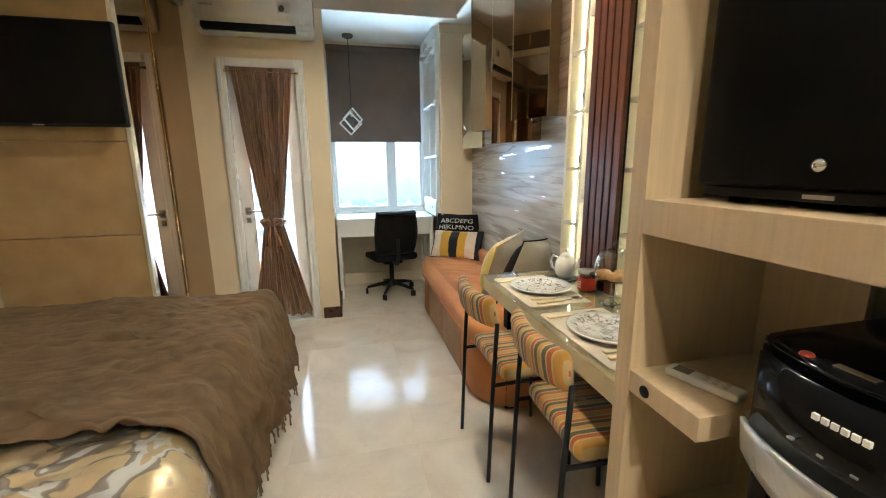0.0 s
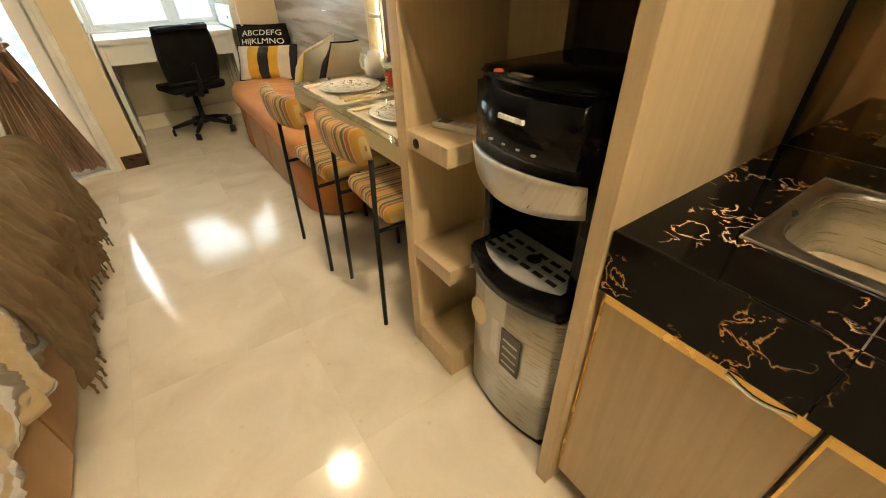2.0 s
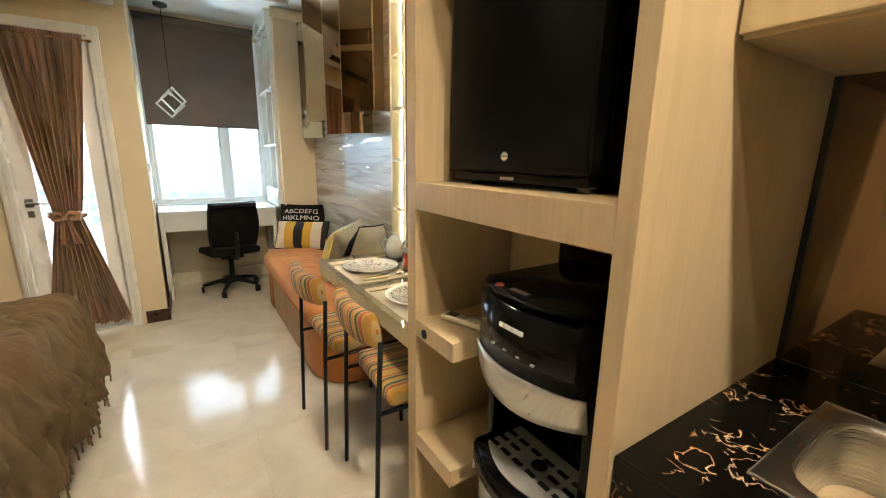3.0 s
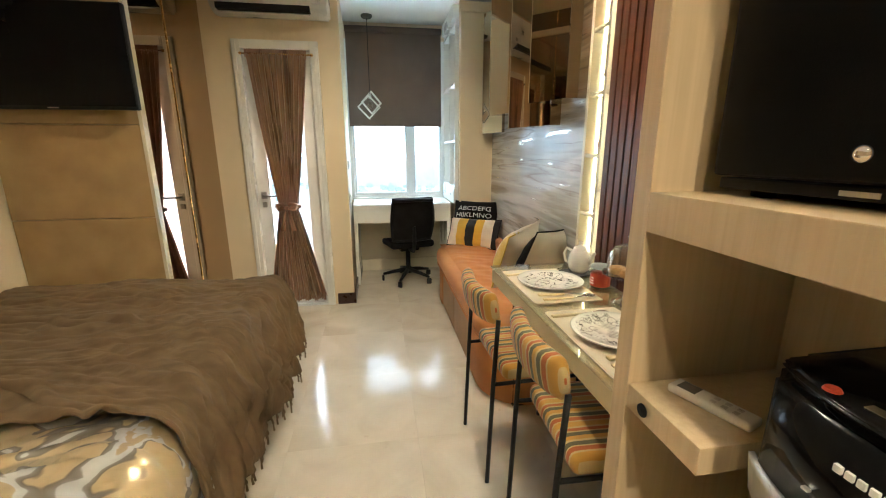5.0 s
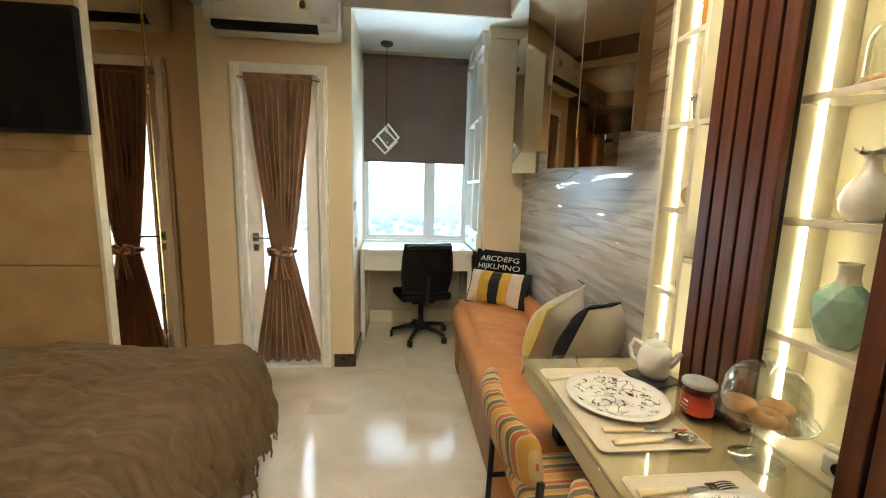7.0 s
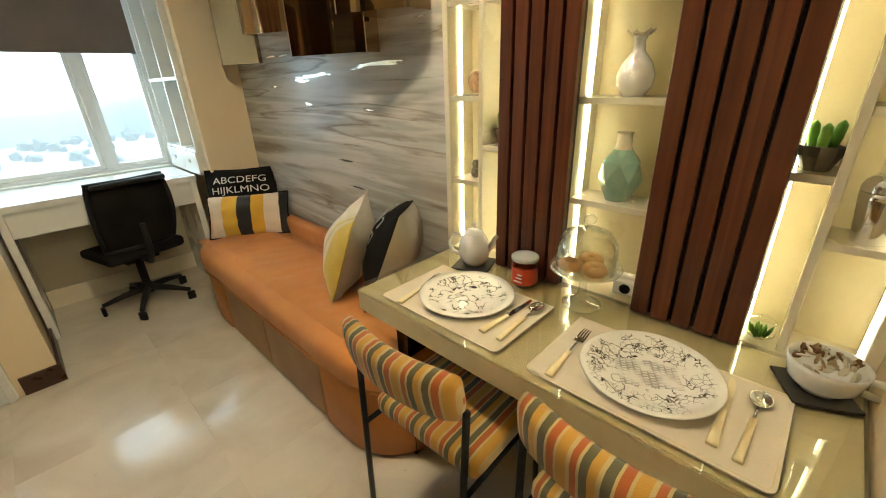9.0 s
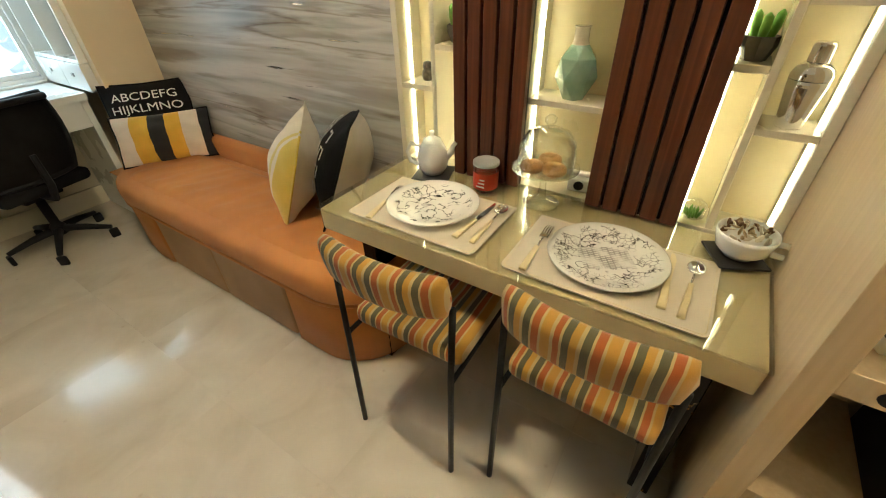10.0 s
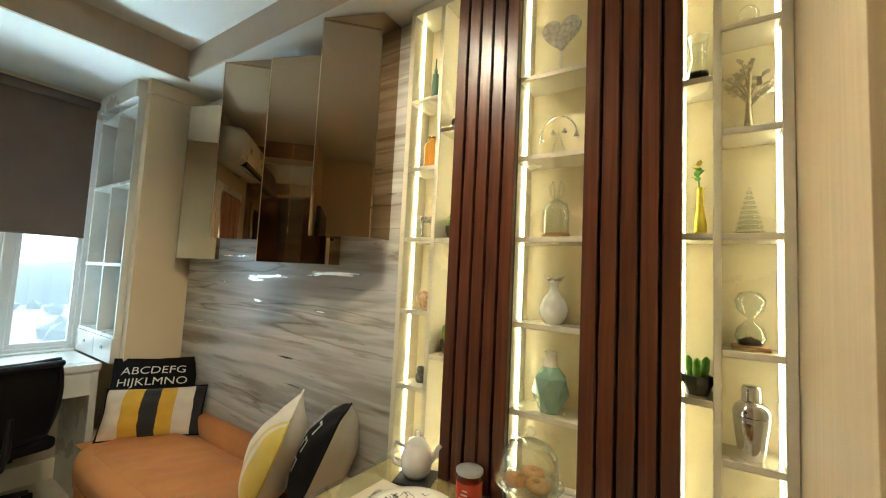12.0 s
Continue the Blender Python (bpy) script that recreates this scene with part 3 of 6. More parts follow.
# ---- bed corner ----
BX1, BY0, BY1 = 0.10, 0.95, 2.955
pw = thing("wall_panel_cabinet", "tall cabinet faced with beige stone panels beside the bed", "cabinet")
part("body", box((XL + 0.002, 3.0, 0.0), (-0.58, YD - 0.004, CEIL - 0.004)), OAK, pw)
for z0, z1 in ((0.002, 0.452), (0.456, 0.966), (0.970, 1.480), (1.484, 1.994), (1.998, 2.73)):
    part("stone_panel", box((XL + 0.004, 2.975, z0), (-0.572, 3.0, z1), 0.002), PANEL_STONE, pw)
part("edge_trim", box((-0.571, 2.972, 0.0), (-0.552, 3.02, CEIL - 0.006), 0.002), CREAM, pw, "pale cream edge strip")
mi = part("mirror", box((-0.578, 3.021, 0.02), (-0.552, YD - 0.004, CEIL - 0.008), 0.002), BRONZE_MIRROR, pw, "bronze tinted mirror covering the cabinet's side")
# thin gold bar added to stand for the door frame edge reflected in the mirror
part("gold_beading", box((-0.551, 3.395, 0.02), (-0.547, 3.403, CEIL - 0.01)), GOLD, mi)
part("pelmet", box((-0.551, 3.0, 2.50), (-0.515, YD - 0.005, 2.56), 0.004), CREAM, pw, "cream cornice strip above the mirror")

tv = thing("television", "black flat television mounted on the stone panel", "television")
part("screen_back", box((-1.292, 2.905, 1.552), (-0.528, 2.94, 2.065), 0.008), BLACK_PLASTIC, tv)
part("screen", box((-1.284, 2.900, 1.569), (-0.535, 2.9052, 2.057), 0.001), TV_GLASS, tv)
part("wall_mount", box((-1.05, 2.938, 1.7), (-0.80, 2.976, 1.95)), BLACK_METAL, tv)
part("brand_bar", box((-0.95, 2.9042, 1.557), (-0.90, 2.9054, 1.563)), SILVER, tv)

bed = thing("bed", "double bed on a tan upholstered base against the wall", "bed")
part("base", box((XL + 0.02, BY0, 0.03), (BX1, BY1, 0.34), 0.035, 3), TAN_VELVET, bed, "tan velvet upholstered base", True)
part("mattress", box((XL + 0.03, BY0 + 0.01, 0.34), (BX1 - 0.01, BY1 - 0.01, 0.555), 0.06, 4), CREAM_COTTON, bed, "", True)
for k in range(5):
    y0 = BY0 + 0.02 + k * 0.395
    part("side_panel", box((BX1 - 0.01, y0, 0.04), (BX1 + 0.012, y0 + 0.385, 0.37), 0.02, 3), TAN_VELVET, bed, "", True)


def sheet_material():
    m, n, l, b = material("patterned_satin", 0.22, sheen=0.2)
    v = coords(n, l, (1, 1, 1))
    a = n.new("ShaderNodeTexNoise")
    a.inputs["Scale"].default_value, a.inputs["Detail"].default_value, a.inputs["Distortion"].default_value = 4.2, 2, 1.3
    l.new(v, a.inputs["Vector"])
    r = ramp(n, [(0.3, (0.58, 0.44, 0.24)), (0.44, (0.62, 0.49, 0.29)), (0.455, (0.24, 0.20, 0.16)), (0.49, (0.33, 0.30, 0.27)), (0.50, (0.66, 0.66, 0.66)), (0.56, (0.74, 0.74, 0.74)), (0.575, (0.60, 0.48, 0.30)), (0.7, (0.56, 0.42, 0.23))])
    l.new(a.outputs["Fac"], r.inputs["Fac"])
    l.new(r.outputs["Color"], b.inputs["Base Color"])
    g = n.new("ShaderNodeTexNoise")
    g.inputs["Scale"].default_value = 9
    l.new(v, g.inputs["Vector"])
    bump(n, l, b, g.outputs["Fac"], 0.9, 0.03)
    b.inputs["Metallic"].default_value = 0.35
    return m


def drape(u, v, y0, y1, drop, lift, seed, far):
    """Cloth over the bed: u runs from the wall to the open side and down it, v along the bed."""
    run = (BX1 - XL - 0.0) + drop
    s = u * run
    flat = BX1 - XL - 0.065
    y = y0 + v * (y1 - y0)
    top = 0.565 + lift
    warp = 1.6 * noise.noise(Vector((s * 1.7, y * 1.3, seed + 5))) + 0.5 * noise.noise(Vector((s * 5, y * 4, seed + 6)))
    fold = 0.018 * noise.noise(Vector((s * 1.1, y * 6.0 + warp * 1.5, seed))) + 0.036 * abs(noise.noise(Vector((s * 1.8 + y, y * 13.0 + s * 3 + warp * 2.5, seed + 3)))) + 0.006 * noise.noise(Vector((s * 5 + warp, y * 30.0 + s * 9, seed + 7))) + 0.02 * noise.noise(Vector((s * 1.3, y * 1.8, seed + 9)))
    r = 0.085
    if s < flat - 0.02:
        x, z = XL + 0.03 + s, top + fold
    else:
        a = s - (flat - 0.02)
        arc = r * math.pi / 2
        if a < arc:
            t = a / r
            x, z = XL + 0.03 + flat - 0.02 + r * math.sin(t), top - r * (1 - math.cos(t)) + fold * math.cos(t)
            x += fold * math.sin(t)
        else:
            d = a - arc
            x = XL + 0.03 + flat - 0.02 + r + 0.12 * d + 1.2 * fold + 0.014 * math.sin(y * 24 + seed) * min(1, d * 8)
            z = top - r - d
    e = max(0.0, v - far)
    if far < 1:
        t = e / (1 - far)
        z = z - 0.10 * t ** 2.2 if s < flat + 0.1 else z
        x -= 0.06 * t * t if s > flat else 0
    return (x, y, max(z, 0.02))


sheet = thing("bed_sheet", "grey and gold leaf patterned satin sheet on the bed", "bed sheet")
thick(part("cloth", grid(70, 40, lambda u, v: drape(u, v, BY0 - 0.005, 1.68, 0.20, 0.0, 2.0, 2)), sheet_material(), sheet, "", True), 0.006, 1)
throw = thing("throw_blanket", "rumpled taupe woven throw with knotted fringe spread over the bed", "blanket")


def throw_at(u, v):
    x, y, z = drape(u, v, 1.50, 2.985, 0.39, 0.040, 5.0, 0.90)
    skew = 0.16 * max(0.0, 1 - v * 2) * (1 - u) - 0.05 * (1 - v) * u
    s, w = u * 1.9, noise.noise(Vector((u * 4, v * 4, 31)))
    edge = min(1.0, max(0.0, (u - 0.18) / 0.35))
    ridge = (1 - abs(noise.noise(Vector((s * 1.1 + w, y * 8.5 + s * 0.9 + w * 0.9, 21))))) ** 5
    crimp = (1 - abs(noise.noise(Vector((s * 3.2, y * 17 + s * 2.5 + w * 2.0, 27))))) ** 9
    patch = max(0.0, 0.55 + 0.9 * noise.noise(Vector((s * 2.1, y * 1.9, 40))))
    lift = (0.044 * ridge + 0.018 * crimp) * patch * (0.25 + 0.75 * edge)
    pleat = max(0.0, math.sin(y * 92 + 7 * w + 5 * noise.noise(Vector((s * 1.4, y * 2.2, 52))))) ** 2
    lift += 0.013 * pleat * min(1.0, max(0.0, (u - 0.42) / 0.25)) * max(0.0, 0.4 + 1.1 * noise.noise(Vector((s * 1.9, y * 3.1, 61))))
    hang = min(1.0, max(0.0, (0.52 - z) / 0.06))
    return (x + lift * (0.3 + 1.1 * hang), y + skew + 0.015 * noise.noise(Vector((u * 6, v * 3, 8))), z + lift * (1 - hang))


cl = part("cloth", grid(150, 320, throw_at), THROW, throw, "", True)
thick(cl, 0.007, 1)
frng = random.Random(11)
for k in range(46):
    v = (k + 0.5) / 46
    x, y, z = throw_at(1.0, v)
    ln = frng.uniform(0.035, 0.075)
    sway = frng.uniform(-0.018, 0.018)
    b = tube([(x, y, z + 0.01), (x + 0.008, y + sway * 0.4, z - ln * 0.4), (x + 0.006, y + sway, z - ln * 0.5), (x + 0.004 + abs(sway) * 0.4, y + sway * 1.3, z - ln)], [0.003, 0.006, 0.0035, 0.005], 6)
    part("tassel", b, THROW, throw)

# ---- sofa ----
sofa = thing("sofa_bench", "apricot velvet sofa bench with rounded ends and two drawer fronts", "sofa")


def rounded_plan(x0, y0, x1, y1, r, n=8, r1=None):
    """Plan outline with its two corners on the x0 side rounded by r."""
    pts = [(x1, y0), (x1, y1)]
    r1 = r1 or r
    pts += [(x0 + r1 - r1 * math.sin(t), y1 - r1 + r1 * math.cos(t)) for t in [math.pi / 2 * k / n for k in range(n + 1)]]
    pts += [(x0 + r - r * math.cos(t), y0 + r - r * math.sin(t)) for t in [math.pi / 2 * k / n for k in range(n + 1)]]
    return pts


SX0, SX1, SY0, SY1 = 1.215, XM - 0.002, 2.22, 4.27
part("base", prism(rounded_plan(SX0 + 0.035, SY0 + 0.06, SX1, SY1 - 0.02, 0.22), 0.0, 0.36, 0.01), VELVET, sofa, "", True)
part("end_cheek", prism(rounded_plan(SX0 + 0.01, SY0 + 0.015, SX1 - 0.02, SY0 + 0.465, 0.26, r1=0.03), 0.0, 0.345, 0.02), VELVET, sofa, "", True)
part("end_cheek", prism(rounded_plan(SX0 + 0.01, SY1 - 0.54, SX1 - 0.02, SY1 - 0.01, 0.03, r1=0.38), 0.0, 0.345, 0.02), VELVET, sofa, "", True)
for y0, y1 in ((2.69, 3.207), (3.213, 3.725)):
    part("drawer_front", box((SX0 + 0.014, y0, 0.02), (SX0 + 0.05, y1, 0.325), 0.012, 3), TAN_VELVET, sofa, "tan velvet drawer front", True)


def seat_cushion():
    bm = prism(rounded_plan(SX0 - 0.015, SY0 - 0.02, SX1 - 0.06, SY1 + 0.01, 0.28, 12, 0.40), 0.345, 0.475)
    bmesh.ops.bevel(bm, geom=[e for e in bm.edges if e.calc_face_angle(0) > 0.9], offset=0.05, segments=5, affect="EDGES", profile=0.55)
    return bm


part("seat_cushion", seat_cushion(), VELVET, sofa, "", True)


def crown(u, v):
    x, y = SX0 + 0.05 + u * (SX1 - SX0 - 0.16), SY0 + 0.10 + v * (SY1 - SY0 - 0.2)
    e = min(1, 6 * min(u, 1 - u), 9 * min(v, 1 - v))
    crease = 0.010 * noise.noise(Vector((x * 9 + y * 3, y * 4, 1))) + 0.007 * noise.noise(Vector((x * 3, y * 16 + x * 6, 4)))
    inx = 1.0 if (u > 0.3 or 0.12 < v < 0.88) else max(0, min(1, min(v, 1 - v) / 0.12 * 0.5 + u / 0.3 * 0.5))
    return (x, y, 0.466 + (0.028 * math.sin(e * math.pi / 2) + crease * e) * inx)


part("seat_top", grid(40, 90, crown), VELVET, sofa, "", True)
part("seat_piping", tube([(x, y, 0.352) for x, y in rounded_plan(SX0 - 0.006, SY0 - 0.012, SX1 - 0.08, SY1 + 0.002, 0.28, 10, 0.40)], 0.007, 8, True), VELVET, sofa, "", True)
part("backrest", box((SX1 - 0.075, SY0 + 0.182, 0.30), (SX1, SY1 + 0.02, 0.575), 0.035, 4), VELVET, sofa, "low padded velvet back rail", True)
# ---- lit niche wall ----
NX, NY0, NY1, NZ0, NZ1, NB = 1.735, 1.18, 2.398, 0.756, 2.535, XR - 0.004
LA, LB, S1A, S1B, S2A, S2B, RA = 2.235, 2.115, 2.125, 1.905, 1.655, 1.425, 1.335
niche = thing("display_shelf", "cream display shelf with lit compartments built into the wall", "shelf")
T = 0.018
part("back_panel", box((NB - 0.012, NY0, NZ0), (NB, NY1, NZ1)), ONYX, niche, "honey coloured stone back panel")
for y in (NY1 - 0.024, LA - T / 2, S1A - T / 2, S1B - T / 2, S2A - T / 2, S2B - T / 2, RA - T / 2, NY0):
    w = 0.024 if y in (NY1 - 0.024, NY0) else T
    part("upright", box((NX, y, NZ0), (NB - 0.012, y + w, NZ1), 0.0015, 1), CREAM, niche)
part("top_board", box((NX, NY0, NZ1), (NB, NY1, NZ1 + 0.02)), CREAM, niche)
part("filler_panel", box((NX, NY0, NZ1 + 0.02), (NB, NY1, SOF - 0.001)), CREAM, niche)
part("bottom_board", box((NX, NY0, NZ0 - 0.03), (NB, NY1, NZ0)), CREAM, niche)
BAYS = {
    "la": (LA + T / 2, NY1 - 0.024, (1.033, 1.32, 1.604, 1.888, 2.17)),
    "lb": (S1A + T / 2, LA - T / 2, (1.163, 1.60, 2.03)),
    "c": (S2A + T / 2, S1B - T / 2, (1.037, 1.317, 1.597, 1.872, 2.15)),
    "ra": (RA + T / 2, S2B - T / 2, (1.172, 1.60, 2.025)),
    "rb": (NY0 + 0.024, RA - T / 2, (1.039, 1.304, 1.598, 1.872, 2.155)),
}
for y0, y1, zs in BAYS.values():
    for z in zs:
        part("shelf_board", box((NX + 0.002, y0, z - T), (NB - 0.012, y1, z), 0.0015, 1), CREAM, niche)
for bay, side in (("la", 1), ("c", 1), ("rb", -1)):
    y0, y1, zs = BAYS[bay]
    lv = [NZ0, *zs, NZ1 + T]
    y = y1 - 0.007 if side > 0 else y0 + 0.001
    for a, b in zip(lv, lv[1:]):
        part("led_strip", box((NX + 0.056, y, a + 0.002), (NX + 0.063, y + 0.0045, b - T - 0.002)), LED, niche, "glowing warm LED strip")
for bay in ("lb", "ra"):
    y0, y1, zs = BAYS[bay]
    lv = [NZ0, *zs, NZ1 + T]
    y = y0 + 0.001 if bay == "lb" else y1 - 0.007
    for a, b in zip(lv, lv[1:]):
        part("led_strip", box((NX + 0.056, y, a + 0.002), (NX + 0.063, y + 0.0045, b - T - 0.002)), LED, niche, "glowing warm LED strip")
for y0, y1 in ((S1B - 0.012, S1A + 0.012), (S2B - 0.012, S2A + 0.012)):
    ps = thing("slat_panel", "dark walnut panel of five upright slats with black grooves", "panel", group="slat panels of the display wall")
    part("backing", box((NX - 0.012, y0, NZ0), (NX - 0.002, y1, NZ1 + 0.02)), BLACK_METAL, ps)
    n, gap = 5, 0.009
    w = (y1 - y0 - gap * (n - 1)) / n
    for k in range(n):
        part("slat", box((NX - 0.034, y0 + k * (w + gap), NZ0), (NX - 0.012, y0 + k * (w + gap) + w, NZ1 + 0.02), 0.002, 1), WALNUT, ps)

# ---- mirrored wall boxes ----
for (xf, yf), (xn, yn), z0, z1 in (((1.668, 4.19), (1.778, 3.925), 1.495, 2.49), ((1.560, 3.555), (1.672, 3.29), 1.60, SOF - 0.003), ((1.590, 3.165), (1.735, 2.82), 1.485, 2.50), ((1.575, 2.765), (1.682, 2.515), 1.60, SOF - 0.003)):
    mb = thing("mirror_box", "bronze mirrored wall cabinet with a slanted front", "wall cabinet", group="mirrored wall cabinets")
    part("carcass", prism([(xf + 0.006, yf - 0.002), (xn + 0.006, yn + 0.002), (XM - 0.001, yn + 0.002), (XM - 0.001, yf - 0.002)], z0 + 0.004, z1 - 0.004), BLACK_METAL, mb)
    dx, dy = xn - xf, yn - yf
    ln = math.hypot(dx, dy)
    nx, ny = dy / ln * 0.006, -dx / ln * 0.006
    part("mirror_front", prism([(xf, yf), (xn, yn), (xn - nx, yn - ny), (xf - nx, yf - ny)], z0, z1), BRONZE_MIRROR, mb, "bronze mirror front")
    part("polished_edge", box((xf - 0.0015, yf - 0.002, z0 + 0.001), (xf + 0.002, yf + 0.001, z1 - 0.001)), BRIGHT_EDGE, mb, "polished glass edge")
    part("mirror_side", box((xn - 0.001, yn - 0.005, z0), (XM - 0.001, yn + 0.001, z1)), BRONZE_MIRROR, mb, "bronze mirror side")
    part("mirror_bottom", prism([(xf + 0.006, yf), (xn + 0.006, yn), (XM - 0.002, yn), (XM - 0.002, yf)], z0, z0 + 0.004), BRONZE_MIRROR, mb)

# ---- dining table ----
TX0, TX1, TY0, TY1, TZ = 1.272, NX, 1.185, 2.385, 0.747
table = thing("wall_table", "cream wall table with a glass top on black marble legs", "table")
part("tabletop", box((TX0 + 0.004, TY0 + 0.004, TZ - 0.075), (TX1 - 0.001, TY1 - 0.004, TZ), 0.006), TABLE_CREAM, table)
gt = part("glass_top", box((TX0 - 0.006, TY0, TZ + 0.0005), (TX1 - 0.002, TY1 + 0.006, TZ + 0.0085), 0.003), GLASS, table, "clear glass sheet on the top")
gt.visible_shadow = False
for y in (1.235, 2.26):
    part("leg", box((TX0 + 0.10, y, 0.0), (TX1 - 0.04, y + 0.06, TZ - 0.075), 0.004), BLACK_MARBLE, table, "black marble leg with pale veins")

# ---- chairs ----
def chair(at, rz):
    ch = thing("dining_chair", "black metal dining chair upholstered in orange and olive stripes", "chair", at, rz, "chairs at the wall table")

    def shell(lo, hi, zc, zh, depth, bow):
        n, m = 28, 14
        bm = bmesh.new()
        rings = []
        for i in range(n + 1):
            y = lo + (hi - lo) * i / n
            f = (i / n - 0.5) * 2
            end = math.sqrt(max(0.0, 1 - abs(f) ** 8)) * 0.98 + 0.02
            x0 = bow * (1 - f * f)
            ring = []
            for j in range(m):
                a = 2 * math.pi * j / m
                cx, cz = math.cos(a), math.sin(a)
                px = depth * math.copysign(abs(cx) ** 0.6, cx)
                pz = zh * math.copysign(abs(cz) ** 0.6, cz)
                ring.append(bm.verts.new((x0 + px * end, y, zc + pz * (0.9 + 0.1 * end) * (end if abs(f) > 0.97 else 1))))
            rings.append(ring)
        for a, b in zip(rings, rings[1:]):
            for j in range(m):
                bm.faces.new((a[j], a[(j + 1) % m], b[(j + 1) % m], b[j]))
        bm.faces.new(rings[0][::-1]), bm.faces.new(rings[-1])
        bmesh.ops.recalc_face_normals(bm, faces=bm.faces)
        return bm

    bk = part("backrest", shell(-0.195, 0.195, 0.0, 0.062, 0.032, -0.035), CHAIR_STRIPE, ch, "curved striped backrest", True)
    bk.location = (0.0, 0, 0.763)
    bk.rotation_euler = (0, radians(-9), 0)
    seat = box((0.045, -0.19, 0.455), (0.42, 0.19, 0.52), 0.030, 4)
    for v in seat.verts:
        v.co.z += 0.012 * (1 - (v.co.y / 0.19) ** 2)
        v.co.x += 0.015 * (1 - (v.co.y / 0.19) ** 2) * (1 if v.co.x > 0.2 else -1)
    part("seat", seat, CHAIR_STRIPE, ch, "striped upholstered seat", True)
    for y in (-0.185, 0.185):
        part("leg", tube([(-0.015, y, 0.0), (0.0, y, 0.46), (0.012, y * 1.02, 0.72)], 0.009, 10), BLACK_METAL, ch, "", True)
        part("leg", tube([(0.375, y, 0.0), (0.36, y, 0.46)], 0.009, 10), BLACK_METAL, ch, "", True)
        part("side_rail", tube([(0.0, y, 0.45), (0.36, y, 0.45)], 0.008, 8), BLACK_METAL, ch, "", True)
    return ch


chair((1.115, 1.977, 0), 2)
chair((1.17, 1.492, 0), -2)

# ---- tall oak cabinet ----
CX, CY0, CY1 = 1.213, 0.478, 1.135
tall = thing("tall_cabinet", "tall pale oak cabinet with open compartments for appliances", "cabinet")
part("side_panel", box((CX, CY1 - 0.005, 0), (XR - 0.002, CY1 + 0.044, 2.735), 0.002), OAK, tall)
part("side_panel", box((CX, CY0, 0), (XR - 0.002, CY0 + 0.036, 2.735), 0.002), OAK, tall)
part("back_panel", box((XR - 0.02, CY0 + 0.036, 0), (XR - 0.003, CY1 - 0.005, 2.735)), OAK, tall)
part("appliance_shelf", box((CX, CY0 + 0.036, 1.182), (XR - 0.02, CY1 - 0.005, 1.257), 0.002), OAK, tall)
part("upper_shelf", box((CX, CY0 + 0.036, 1.86), (XR - 0.02, CY1 - 0.005, 1.92), 0.002), OAK, tall)
dd = part("upper_door", box((CX - 0.002, CY0 + 0.04, 1.925), (CX + 0.016, CY1 - 0.008, 2.73), 0.002), OAK, tall)
part("grip", box((CX - 0.004, CY0 + 0.04, 1.925), (CX - 0.001, CY1 - 0.008, 1.945)), GOLD, dd)
part("socket_ring", moved(lathe([(0, 0), (0.014, 0), (0.013, 0.003), (0, 0.004)], 16), pose(CX - 0.001, 1.075, 0.832, 0, -90, 0)), BLACK_PLASTIC, tall)
for z0, z1 in ((0.805, 0.858), (0.425, 0.478), (0.0, 0.105)):
    part("small_shelf", box((CX + 0.002, 0.935, z0), (CX + 0.36, CY1 - 0.005, z1), 0.002), OAK, tall)
part("divider", box((CX + 0.36, 0.925, 0.0), (CX + 0.378, CY1 - 0.005, 1.182)), OAK, tall)

# ---- kitchen counter ----
KZ, KX, KY0 = 0.855, 1.235, -1.15
for k, (y0, y1) in enumerate(((0.135, 0.474), (-0.25, 0.131), (-0.70, -0.254), (-1.15, -0.704))):
    kc = thing("base_cabinet", "pale oak kitchen base cabinet with a gold grip profile", "cabinet", group="kitchen base cabinets")
    part("carcass", box((KX + 0.03, y0, 0.08), (XR - 0.002, y1, KZ - 0.12)), OAK, kc)
    part("plinth", box((KX + 0.06, y0, 0.0), (XR - 0.002, y1, 0.08)), BLACK_PLASTIC, kc)
    dr = part("door", box((KX + 0.008, y0 + 0.004, 0.075), (KX + 0.03, y1 - 0.004, 0.695), 0.002), OAK, kc)
    part("grip_profile", box((KX + 0.004, y0 + 0.004, 0.695), (KX + 0.028, y1 - 0.004, 0.728), 0.003), GOLD, dr, "gold metal grip profile")
    part("edge_profile", box((KX + 0.006, y1 - 0.006, 0.075), (KX + 0.03, y1 - 0.001, 0.728)), GOLD, dr)
    hb = tube([(KX + 0.005, y0 + 0.03 + 0.01 * j, 0.712 - 0.014 * math.sin(math.pi * j / 9)) for j in range(10)], 0.005, 8)
    part("handle", hb, CHROME, dr, "curved polished handle", True)
SK = (1.365, -0.02, 1.715, 0.345)
ct = thing("worktop", "black marble worktop with gold veins and a deep front edge", "worktop")
bm = box((KX - 0.004, SK[3], KZ - 0.03), (XR - 0.016, 0.476, KZ))
for lo, hi in (((KX - 0.004, KY0, KZ - 0.03), (XR - 0.016, SK[1], KZ)), ((KX - 0.004, SK[1], KZ - 0.03), (SK[0], SK[3], KZ)), ((SK[2], SK[1], KZ - 0.03), (XR - 0.016, SK[3], KZ))):
    box(lo, hi, bm=bm)
bmesh.ops.remove_doubles(bm, verts=bm.verts, dist=0.0005)
part("slab", bm, BLACK_MARBLE, ct)
